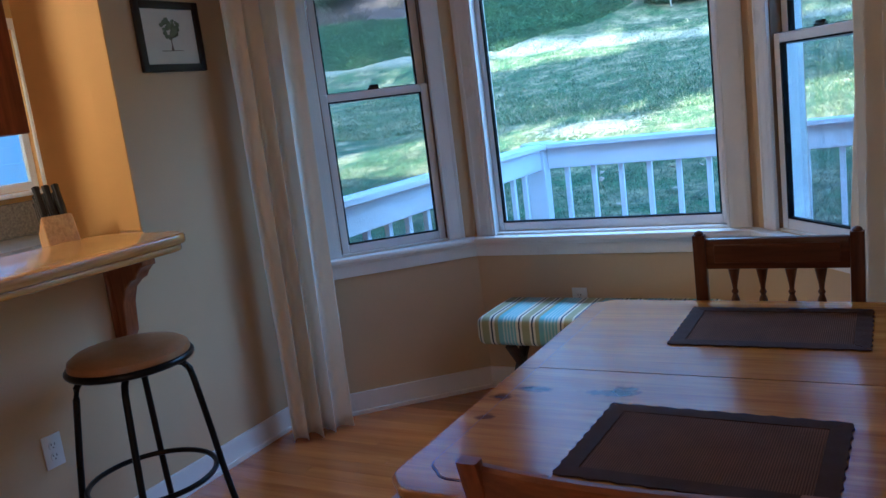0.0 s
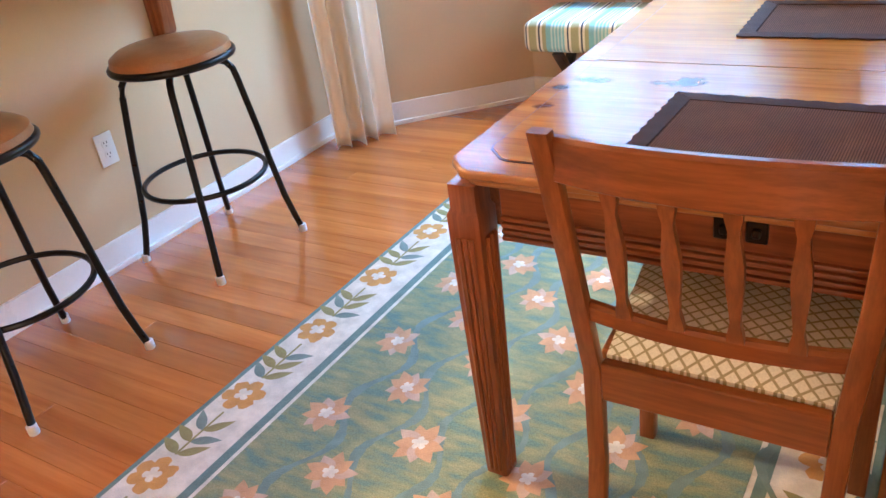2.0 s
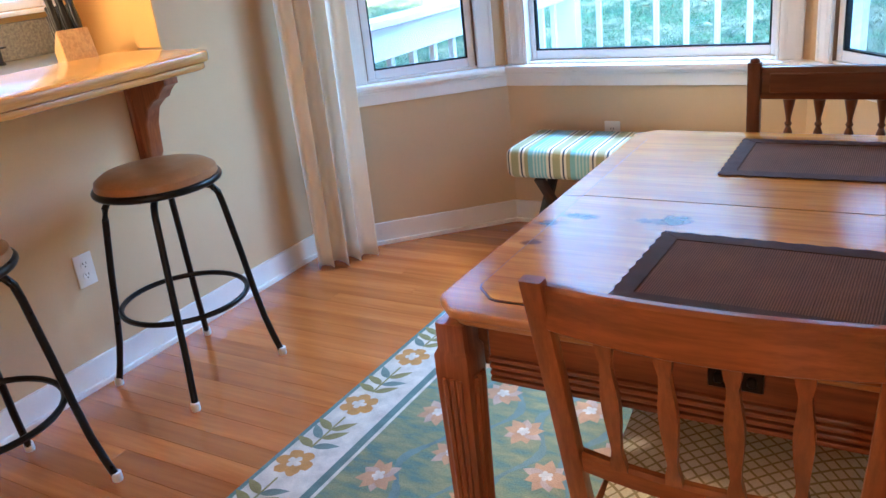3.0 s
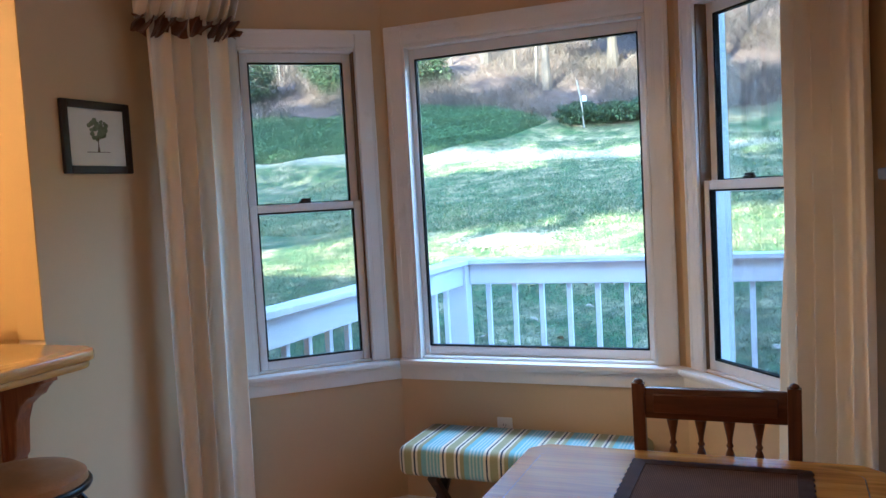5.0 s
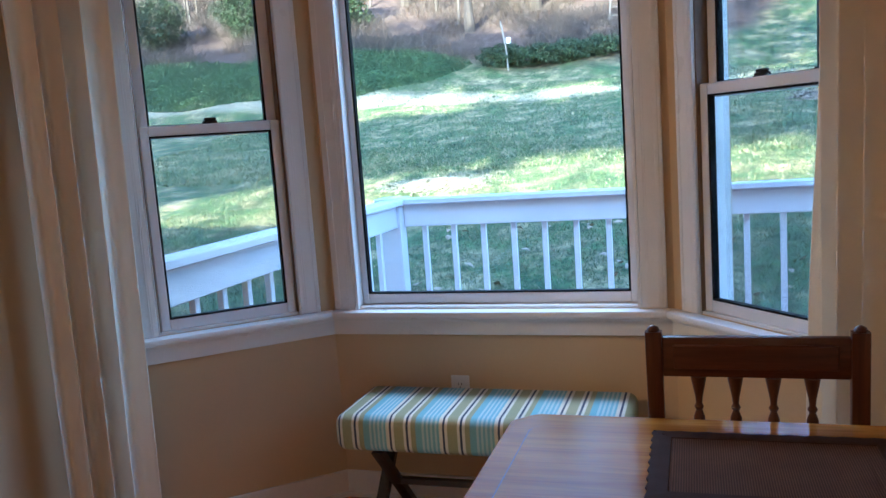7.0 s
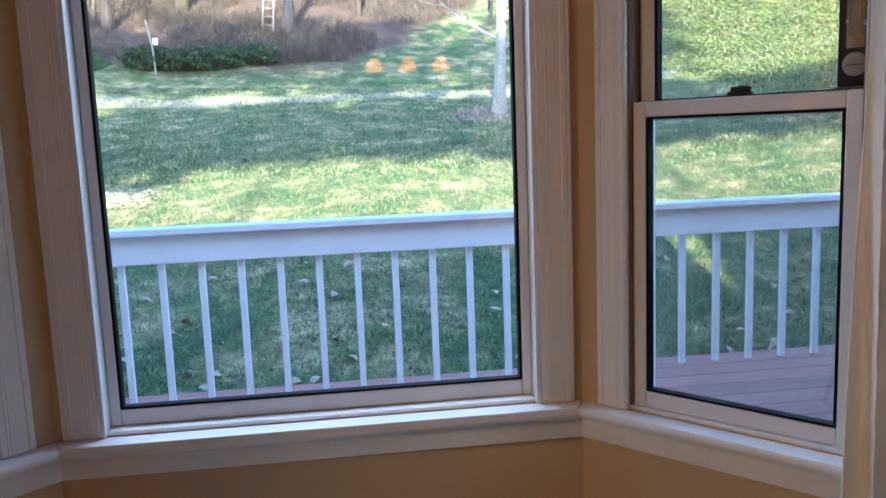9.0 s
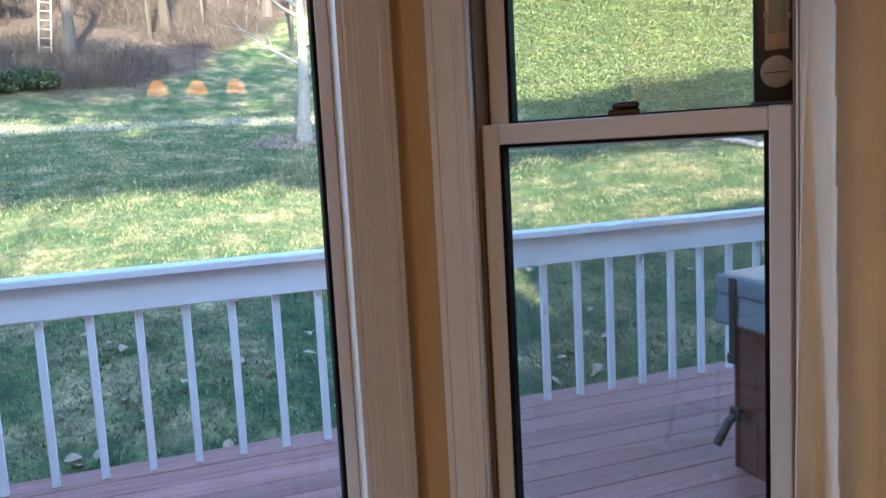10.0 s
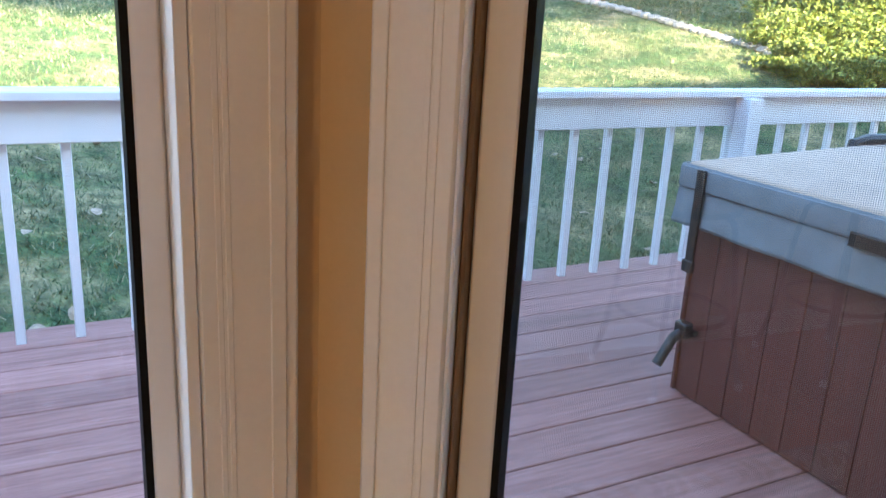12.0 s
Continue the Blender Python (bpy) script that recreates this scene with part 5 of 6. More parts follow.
for half in (-1, 1):
    x0, x1 = (-W - 0.045, -0.002) if half < 0 else (0.002, W + 0.045)
    bm = box(x0, x1, -W - 0.045, W + 0.045, 0.80, 0.915, 0.025, 3)
    for v in bm.verts:
        if v.co.z > 0.86:
            v.co.z += 0.035 * (1 - abs(v.co.x) / W)
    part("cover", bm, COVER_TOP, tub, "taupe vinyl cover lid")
for side in range(4):
    rows = []
    for z, out in ((0.905, 0.05), (0.86, 0.056), (0.82, 0.054), (0.76, 0.058), (0.70, 0.066), (0.685, 0.064)):
        rows.append([(-W - 0.05 + (2 * W + 0.1) * i / 40, -W - out - 0.006 * math.sin(i * 0.9 + z * 20) * (0.9 - z) * 5, z) for i in range(41)])
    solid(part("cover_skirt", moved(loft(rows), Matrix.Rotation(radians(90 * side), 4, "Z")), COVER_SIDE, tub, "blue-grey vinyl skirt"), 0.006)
for side in range(4):
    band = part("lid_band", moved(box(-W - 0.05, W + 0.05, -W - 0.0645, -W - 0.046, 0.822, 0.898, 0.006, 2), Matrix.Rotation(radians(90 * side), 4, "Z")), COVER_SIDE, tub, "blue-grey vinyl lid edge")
    part("seam", moved(box(-W - 0.04, W + 0.04, -W - 0.067, -W - 0.0635, 0.818, 0.8205, 0.0008), Matrix.Rotation(radians(90 * side), 4, "Z")), BLACK_PLASTIC, band, "dark stitched seam")
bm = box(-0.24, 0.10, -W - 0.078, -W - 0.066, 0.80, 0.845, 0.004)
part("grab_strap", moved(bm, Matrix.Rotation(radians(270), 4, "Z")), BLACK_PLASTIC, tub, "black webbing grab strap")
for side, off in ((3, -0.86), (3, 0.3), (0, -0.8), (0, 0.8)):
    bm = box(off - 0.02, off + 0.02, -W - 0.078, -W - 0.066, 0.55, 0.90, 0.003)
    box(off - 0.026, off + 0.026, -W - 0.086, -W - 0.064, 0.52, 0.565, 0.004, bm=bm)
    part("strap", moved(bm, Matrix.Rotation(radians(90 * side), 4, "Z")), BLACK_PLASTIC, tub, "black locking strap")
bm = tube([(-W - 0.005, 0.84, 0.27), (-W - 0.05, 0.86, 0.29), (-W - 0.10, 0.86, 0.26), (-W - 0.17, 0.85, 0.17)], [0.014, 0.018, 0.02, 0.02], 10)
box(-W - 0.075, -W - 0.03, 0.83, 0.89, 0.26, 0.32, 0.006, bm=bm)
part("drain_valve", bm, BLACK_PLASTIC, tub, "dark drain valve")
lifter = tube([(-0.1, 0.97, 0.90), (-0.08, 0.98, 0.95), (0.0, 0.98, 0.965), (0.85, 0.98, 0.955), (0.93, 0.98, 0.93), (0.95, 0.97, 0.88)], 0.024, 8)
part("lid_bar", lifter, BLACK_PLASTIC, tub, "black cover lifting bar along the lid edge")


# ---- ground ----
def gz(x, y):
    """Height of the ground: a lawn that climbs to a wooded slope, a bank on one side, a rise on the other."""
    t = np.clip(y - 8, 0, 23)
    z = -0.75 + 0.17 * t + 0.40 * np.maximum(0, y - 31)
    z = z + 0.13 * np.maximum(0, x - 6)
    z = z + 0.25 * np.clip((-x - 6) / 9, 0, 1) * np.clip(y - 25, 0, 5)
    z = z + 0.05 * np.sin(x * 0.7 + 1.3) * np.sin(y * 0.55) + 0.03 * np.sin(x * 1.9 + y * 1.4)
    return z


def grid_ground():
    xs = np.concatenate([np.linspace(-900, -70, 12), np.linspace(-60, 60, 201), np.linspace(70, 900, 12)])
    ys = np.concatenate([np.linspace(-900, -60, 10), np.linspace(-50, 6, 20), np.linspace(6.6, 60, 180), np.linspace(62, 130, 24), np.linspace(160, 900, 8)])
    X, Y = np.meshgrid(xs, ys)
    Z = gz(np.clip(X, -60, 60), np.minimum(Y, 120.0))
    verts = np.stack([X, Y, Z], -1).reshape(-1, 3)
    nx, ny = len(xs), len(ys)
    idx = np.arange(nx * ny).reshape(ny, nx)
    faces = np.stack([idx[:-1, :-1], idx[:-1, 1:], idx[1:, 1:], idx[1:, :-1]], -1).reshape(-1, 4)
    me = bpy.data.meshes.new("ground")
    me.from_pydata(verts.tolist(), [], faces.tolist())
    me.polygons.foreach_set("use_smooth", [True] * len(me.polygons))
    return me


def ground_material():
    m, nt, b = nodes_of("lawn_and_litter")
    tc = nt.nodes.new("ShaderNodeTexCoord")
    sep = nt.nodes.new("ShaderNodeSeparateXYZ")
    nt.links.new(tc.outputs["Object"], sep.inputs[0])
    wob = add(nt, "ShaderNodeTexNoise", Scale=0.35, Detail=5)
    nt.links.new(tc.outputs["Object"], wob.inputs["Vector"])

    xm = nt.nodes.new("ShaderNodeMath")
    xm.operation = "MAXIMUM"
    nt.links.new(sep.outputs[0], xm.inputs[0])
    xm.inputs[1].default_value = 0.0
    yx = nt.nodes.new("ShaderNodeMath")
    yx.operation = "MULTIPLY_ADD"
    nt.links.new(xm.outputs[0], yx.inputs[0])
    yx.inputs[1].default_value = -1.3
    nt.links.new(sep.outputs[1], yx.inputs[2])

    def fade(lo, hi, spread=5.0, along=None):
        """Share of the second ground past a wavering line in y."""
        ma = nt.nodes.new("ShaderNodeMath")
        ma.operation = "MULTIPLY_ADD"
        nt.links.new(wob.outputs[0], ma.inputs[0])
        ma.inputs[1].default_value = spread
        nt.links.new(along or sep.outputs[1], ma.inputs[2])
        mr = nt.nodes.new("ShaderNodeMapRange")
        mr.inputs[1].default_value, mr.inputs[2].default_value = lo + spread / 2, hi + spread / 2
        nt.links.new(ma.outputs[0], mr.inputs[0])
        return mr.outputs[0]

    grass = ramp(nt, noise_of(nt, 1.3, 6, rough=0.65), [(0.28, (0.034, 0.078, 0.036)), (0.44, (0.070, 0.132, 0.052)), (0.53, (0.165, 0.178, 0.095)), (0.66, (0.38, 0.34, 0.22))])
    fine = ramp(nt, noise_of(nt, 16, 6, (1, 0.6, 1), 0.7), [(0.32, (0.42, 0.48, 0.4)), (0.66, (1.3, 1.24, 1.15))])
    grass = mixed(nt, 1.0, grass, fine, "MULTIPLY")
    tufts = ramp(nt, noise_of(nt, 4.5, 5, (1, 0.7, 1), 0.7), [(0.36, (0.5, 0.56, 0.5)), (0.62, (1.3, 1.22, 1.1))])
    grass = mixed(nt, 1.0, grass, tufts, "MULTIPLY")
    dry = ramp(nt, noise_of(nt, 7, 5), [(0.3, (0.22, 0.20, 0.12)), (0.7, (0.42, 0.385, 0.28))])
    litter = ramp(nt, noise_of(nt, 4.0, 6, rough=0.7), [(0.32, (0.025, 0.016, 0.012)), (0.5, (0.075, 0.048, 0.036)), (0.68, (0.19, 0.135, 0.11))])
    c = mixed(nt, fade(26.6, 27.2, 1.2), grass, dry)
    c = mixed(nt, fade(28.3, 29.2, 1.2), c, grass)
    c = mixed(nt, fade(32.0, 34.0, 5.0, yx.outputs[0]), c, litter)
    nt.links.new(c, b.inputs["Base Color"])
    b.inputs["Roughness"].default_value = 0.95
    bump(nt, b, noise_of(nt, 22, 5), 0.9, 0.06)
    return m


ground = tagged(new("ground", grid_ground()), "rising winter lawn that ends at a wooded slope", "ground", kind="structure")
ground.data.materials.append(ground_material())


def blades(name, count, region, height, width, material, label, seed, lean=0.6):
    """Loose upright blades or leaves over a stretch of ground."""
    rg = np.random.default_rng(seed)
    x0, x1, y0, y1 = region
    x, y = rg.uniform(x0, x1, count), y0 + (y1 - y0) * rg.random(count) ** 1.4
    z = gz(x, y) - 0.005
    t = rg.uniform(0, math.tau, count)
    h = height * rg.uniform(0.5, 1.3, count)
    w = width * rg.uniform(0.6, 1.3, count)
    lx, ly = lean * h * rg.normal(size=count), lean * h * rg.normal(size=count)
    cx, cy = np.cos(t) * w, np.sin(t) * w
    v = np.empty((count, 3, 3))
    v[:, 0] = np.stack([x - cx, y - cy, z], -1)
    v[:, 1] = np.stack([x + cx, y + cy, z], -1)
    v[:, 2] = np.stack([x + lx, y + ly, z + h], -1)
    me = bpy.data.meshes.new(name)
    me.from_pydata(v.reshape(-1, 3).tolist(), [], np.arange(count * 3).reshape(-1, 3).tolist())
    me.materials.append(material)
    return tagged(new(name, me), label, "grass", kind="stuff")


GRASS = leafy("grass_blade", [(0.0, (0.022, 0.062, 0.024)), (0.45, (0.062, 0.118, 0.045)), (0.7, (0.13, 0.175, 0.075)), (0.86, (0.30, 0.27, 0.16)), (1.0, (0.50, 0.45, 0.31))])
blades("lawn_grass", 170000, (-9, 13, 7.7, 20), 0.055, 0.006, GRASS, "short green lawn grass with straw-coloured blades", 2)
blades("lawn_grass", 90000, (-14, 22, 17, 31), 0.07, 0.012, GRASS, "short green lawn grass with straw-coloured blades", 5)


def foliage(count, shape, leaf, seed, hollow=0.45):
    """Many small leaves filling a lumpy ellipsoid; shape is its three half sizes."""
    rg = np.random.default_rng(seed)
    d = rg.normal(size=(count, 3))
    d /= np.linalg.norm(d, axis=1)[:, None]
    r = hollow + (1 - hollow) * rg.random(count) ** 0.6
    lump = 1 + 0.22 * np.sin(d[:, 0] * 5 + seed) * np.sin(d[:, 1] * 4 + 1) + 0.16 * np.sin(d[:, 2] * 7 + d[:, 0] * 6)
    c = d * (r * lump)[:, None] * np.array(shape)
    c[:, 2] = np.maximum(c[:, 2], -shape[2] * 0.95)
    u = rg.normal(size=(count, 3))
    u /= np.linalg.norm(u, axis=1)[:, None]
    w = np.cross(u, rg.normal(size=(count, 3)))
    w /= np.linalg.norm(w, axis=1)[:, None]
    s = leaf * rg.uniform(0.6, 1.4, count)[:, None]
    v = np.stack([c - u * s, c + w * s * 0.45, c + u * s, c - w * s * 0.45], 1)
    return v


def leaf_mesh(name, v, material):
    me = bpy.data.meshes.new(name)
    me.from_pydata(v.reshape(-1, 3).tolist(), [], np.arange(len(v) * 4).reshape(-1, 4).tolist())
    me.materials.append(material)
    return me


IVY = leafy("ground_cover", [(0.0, (0.028, 0.07, 0.03)), (0.6, (0.055, 0.115, 0.045)), (1.0, (0.11, 0.17, 0.07))])
JUNIPER = leafy("juniper", [(0.0, (0.012, 0.03, 0.012)), (0.6, (0.026, 0.055, 0.02)), (1.0, (0.055, 0.09, 0.035))])
PINE = leafy("pine_needles", [(0.0, (0.03, 0.045, 0.015)), (0.6, (0.08, 0.095, 0.03)), (1.0, (0.16, 0.155, 0.06))])
LIME = leafy("yellow_green_shrub", [(0.0, (0.06, 0.10, 0.015)), (0.5, (0.15, 0.19, 0.03)), (1.0, (0.28, 0.30, 0.06))])
BRUSH = leafy("dry_brush", [(0.0, (0.025, 0.018, 0.015)), (0.5, (0.065, 0.048, 0.040)), (1.0, (0.17, 0.14, 0.125))])
BARK = plain("grey_bark", (0.085, 0.070, 0.060), 0.9, 0.35, 6, 60, 0.6)
PALE_BARK = plain("pale_bark", (0.33, 0.305, 0.27), 0.85, 0.3, 8, 60, 0.5)
SLOPE_BARK = plain("weathered_bark", (0.13, 0.11, 0.097), 0.9, 0.35, 6, 60, 0.6)


def cover_bank():
    """Ivy over the bank: leaves lying on the slope."""
    rg = np.random.default_rng(12)
    n = 420000
    x, y = rg.uniform(-30, -5.2, n), rg.uniform(25.6, 35, n)
    low = 27.5 + 0.35 * np.sin(x * 0.8) + np.clip(x + 11.5, 0, 8) * 1.72
    top = 33.2 + 0.5 * np.sin(x * 0.5 + 1)
    keep = (y > low) & (y < top)
    x, y = x[keep], y[keep]
    z = gz(x, y) + 0.28 * rg.random(len(x)) * np.clip((y - low[keep]) * 1.2, 0.15, 1)
    c = np.stack([x, y, z], -1)
    u = rg.normal(size=c.shape) * np.array([1, 1, 0.5])
    w = np.cross(u, rg.normal(size=c.shape))
    u /= np.linalg.norm(u, axis=1)[:, None]
    w /= np.linalg.norm(w, axis=1)[:, None]
    s = 0.032 * rg.uniform(0.5, 1.4, len(x))[:, None]
    return np.stack([c - u * s, c + w * s * 0.6, c + u * s, c - w * s * 0.6], 1)


tagged(new("ground_cover", leaf_mesh("ground_cover", cover_bank(), IVY)), "dark green ivy ground cover on the bank", "ground cover", kind="stuff")


def shrub(name, x, y, shape, count, leaf, material, label, seed, group="", sink=0.1):
    s = thing(name, label, "shrub", pose(x, y, float(gz(x, y)) - sink), group)
    v = foliage(count, shape, leaf, seed)
    v[..., 2] += shape[2] * 0.9
    new_ob = new("foliage", leaf_mesh("foliage", v, material))
    new_ob.parent = s
    part("stem", tube([(0, 0, 0), (0.03, 0.02, shape[2] * 0.8), (0.0, 0.05, shape[2] * 1.2)], [0.05, 0.04, 0.015], 6), BARK, s)


for k, (x, y, rx, hz) in enumerate(((-7.0, 33.0, 0.9, 0.45), (-5.9, 33.3, 1.1, 0.42), (-4.7, 33.2, 1.2, 0.45), (-3.5, 33.6, 1.1, 0.4))):
    shrub("juniper_shrub", x, y, (rx, 0.9, hz), 4600, 0.055, JUNIPER, "low spreading dark green juniper at the lawn edge", 30 + k, "junipers")
for k, (x, y) in enumerate(((-25.3, 37.0), (-20.6, 37.6), (-15.4, 37.0))):
    shrub("round_shrub", x, y, (1.45, 1.35, 1.45), 8000, 0.065, JUNIPER, "rounded clipped evergreen shrub above the bank", 40 + k, "round shrubs")
for k, (x, y, rx, hz) in enumerate(((10.9, 12.2, 0.9, 0.5), (11.9, 13.2, 1.1, 0.6), (12.4, 11.4, 1.0, 0.6), (13.4, 14.2, 1.3, 0.8), (15.5, 13.0, 1.5, 1.0))):
    shrub("yellow_shrub", x, y, (rx * 1.1, rx * 1.1, hz * 0.8), 9000, 0.045, LIME, "sunlit yellow-green spreading shrub behind edging stones", 60 + k, "yellow shrubs", 0.2)


def shrub_bed():
    """Low spreading cover behind the edging stones."""
    rg = np.random.default_rng(14)
    n = 330000
    x, y = rg.uniform(9.0, 42, n), 11.5 + 32 * rg.random(n) ** 1.3
    f = np.clip((20.2 - y) / 6.9, 0, 1)
    edge = 9.95 + 1.25 * np.sin(f * 2.0)
    keep = x > edge + 0.12 * rg.random(n)
    x, y, edge = x[keep], y[keep], edge[keep]
    mound = 0.5 + 0.5 * np.sin(x * 2.3 + 1.0) * np.sin(y * 2.0)
    z = gz(x, y) + 0.2 * rg.random(len(x)) * np.clip((x - edge) * 1.5, 0.1, 1) * (0.5 + mound)
    c = np.stack([x, y, z], -1)
    u = rg.normal(size=c.shape)
    w = np.cross(u, rg.normal(size=c.shape))
    u /= np.linalg.norm(u, axis=1)[:, None]
    w /= np.linalg.norm(w, axis=1)[:, None]
    s = (0.026 * y / 15 * rg.uniform(0.5, 1.4, len(x)))[:, None]
    return np.stack([c - u * s, c + w * s * 0.5, c + u * s, c - w * s * 0.5], 1)


HILL = leafy("hill_cover", [(0.0, (0.075, 0.115, 0.04)), (0.5, (0.125, 0.165, 0.06)), (1.0, (0.19, 0.21, 0.09))])
tagged(new("bed_cover", leaf_mesh("bed_cover", shrub_bed(), HILL)), "yellow-green low ground cover behind edging stones", "ground cover", kind="stuff")
stone_m = plain("edging_stone", (0.42, 0.38, 0.33), 0.85, 0.3, 9, 80, 0.5)
rs = random.Random(3)
for k in range(34):
    f = k / 33
    x, y = 9.85 + 1.25 * math.sin(f * 2.0) , 20.2 - 6.9 * f
    own = bmesh.new()
    bmesh.ops.create_icosphere(own, subdivisions=2, radius=0.13)
    for v in own.verts:
        v.co *= 1 + 0.25 * noise.noise(v.co * 9 + Vector((k, 0, 0)))
        v.co.z *= 0.6
    s = part("edging_stone", own, stone_m, None, "", pose(x, y, float(gz(x, y)) + 0.03, 0, 0, rs.uniform(0, 360)))
    tagged(s, "rounded pale stone edging the shrub bed", "stone", "edging stones")


# ---- trees ----
def tree(name, x, y, height, radius, seed, bark, label, limbs=9, twigs=5, first=0.3, spread=0.45, group="", z=None):
    rg = random.Random(seed)
    t = thing(name, label, "tree", pose(x, y, (float(gz(x, y)) if z is None else z) - 0.15), group)
    trunk, rad = [], []
    n = 9
    bend = (rg.uniform(-0.05, 0.05), rg.uniform(-0.05, 0.05))
    for i in range(n + 1):
        f = i / n
        trunk.append((bend[0] * height * f + 0.05 * math.sin(f * 7 + seed), bend[1] * height * f + 0.05 * math.sin(f * 5 + seed * 2), height * f))
        rad.append(radius * (1 - 0.85 * f) * (1.35 if i == 0 else 1))
    part("trunk", tube(trunk, rad, 9), bark, t)
    for k in range(limbs):
        f = first + (0.95 - first) * (k + rg.random() * 0.6) / limbs
        i = min(n - 1, int(f * n))
        p = Vector(trunk[i]).lerp(Vector(trunk[i + 1]), f * n - i)
        a0 = rg.uniform(0, math.tau)
        up = rg.uniform(0.35, 0.95)
        ln = height * spread * (1.05 - f) * rg.uniform(0.7, 1.2) + 0.3
        d = Vector((math.cos(a0), math.sin(a0), up)).normalized()
        pts = [p + d * ln * s + Vector((0, 0, ln * 0.18 * s * s)) + Vector((0.06 * math.sin(5 * s + k), 0.06 * math.cos(4 * s + k), 0)) * ln * s for s in (0, 0.25, 0.5, 0.75, 1)]
        r0 = radius * (1 - 0.85 * f) * 0.55
        bm = tube(pts, [r0, r0 * 0.75, r0 * 0.5, r0 * 0.3, r0 * 0.1], 6)
        for j in range(twigs):
            s = rg.uniform(0.3, 0.95)
            q = pts[0].lerp(pts[-1], s)
            d2 = (d + Vector((rg.uniform(-1, 1), rg.uniform(-1, 1), rg.uniform(-0.2, 0.9)))).normalized()
            l2 = ln * rg.uniform(0.2, 0.45)
            tube([q, q + d2 * l2 * 0.5 + Vector((0, 0, 0.03)), q + d2 * l2], [r0 * 0.28, r0 * 0.18, r0 * 0.06], 5, bm=bm)
        part("limb", bm, bark, t)
    return t


tree("lawn_tree", 3.77, 23.3, 7.0, 0.17, 5, PALE_BARK, "bare pale-barked ornamental tree on the lawn", 14, 7, 0.22, 0.5)
tr = random.Random(11)
spots = [(-9.2, 37.0, 12, 0.26), (-2.2, 37.5, 13, 0.3), (1.5, 41, 14, 0.3), (-13.5, 41, 14, 0.3), (-18, 40, 13, 0.28), (6.5, 44, 14, 0.3), (-5, 46, 15, 0.32), (-10.5, 47, 15, 0.3), (-23, 45, 14, 0.3), (-29, 44, 14, 0.3), (12, 48, 14, 0.3), (19, 47, 14, 0.28), (-16, 52, 15, 0.3), (0, 52, 16, 0.32)]
for k, (x, y, h, r) in enumerate(spots):
    bt = tree("bare_tree", x, y, h, r * 0.75, 100 + k, SLOPE_BARK if k % 4 == 1 else BARK, "tall bare winter tree on the wooded slope", 9, 5, 0.25, 0.4, "slope trees")
    rg = np.random.default_rng(800 + k)
    c = rg.normal(size=(1500, 3)) * np.array([1.5, 1.5, 2.6]) + np.array([0, 0, h * 0.72])
    u = rg.normal(size=(1500, 3)) + np.array([0, 0, 0.7])
    u /= np.linalg.norm(u, axis=1)[:, None]
    w = np.cross(u, rg.normal(size=(1500, 3)))
    w /= np.linalg.norm(w, axis=1)[:, None]
    s = 0.45 * rg.uniform(0.5, 1.3, 1500)[:, None]
    ob = new("twigs", leaf_mesh("twigs", np.stack([c - u * s, c + w * 0.012, c + u * s, c - w * 0.012], 1), BARK))
    ob.parent = bt
proto = [made(tube([(0, 0, 0), (0.1, 0.05, 4), (0.0, 0.15, 9), (0.2, 0.1, 14)], [0.10, 0.08, 0.055, 0.015], 6), "far_trunk", BARK), made(tube([(0, 0, 0), (-0.1, 0.1, 5), (0.2, 0.0, 10), (0.1, 0.2, 15)], [0.075, 0.06, 0.045, 0.012], 6), "far_trunk", SLOPE_BARK)]
for k in range(150):
    x, y = tr.uniform(-45, 30), tr.uniform(37, 85)
    ob = shared("slender_tree", proto[k % 2], None, pose(x, y, float(gz(x, y)) - 0.2, tr.uniform(-4, 4), tr.uniform(-4, 4), tr.uniform(0, 360)))
    tagged(ob, "slender bare trunk in the far woods", "tree", "far trunks")


def brush_layer():
    rg = np.random.default_rng(9)
    n = 190000
    y = 33.5 + 45 * rg.random(n) ** 1.4
    x = rg.uniform(-1, 1, n) * (24 + (y - 33) * 0.9) - 5
    ok = y - 1.3 * np.maximum(0, x) > 33.5
    x, y = x[ok], y[ok]
    n = len(x)
    clump = np.sin(x * 1.3 + 2) * np.sin(y * 0.9) + np.sin(x * 0.47 + y * 0.6)
    keep = clump > -0.8
    x, y, clump = x[keep], y[keep], clump[keep]
    h = (0.2 + 0.5 * rg.random(len(x))) * (1 + 0.5 * np.clip(clump, 0, 1.5))
    z = gz(x, y)
    w = 0.008 + 0.0003 * (y - 33)
    t = rg.uniform(0, math.tau, len(x))
    lx, ly = 0.9 * h * rg.normal(size=len(x)), 0.6 * h * rg.normal(size=len(x))
    v = np.empty((len(x), 3, 3))
    v[:, 0] = np.stack([x - np.cos(t) * w, y - np.sin(t) * w, z - 0.05], -1)
    v[:, 1] = np.stack([x + np.cos(t) * w, y + np.sin(t) * w, z - 0.05], -1)
    v[:, 2] = np.stack([x + lx, y + ly, z + h], -1)
    me = bpy.data.meshes.new("brush")
    me.from_pydata(v.reshape(-1, 3).tolist(), [], np.arange(len(x) * 3).reshape(-1, 3).tolist())
    me.materials.append(BRUSH)
    return me


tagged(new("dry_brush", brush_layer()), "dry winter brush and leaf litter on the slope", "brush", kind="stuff")
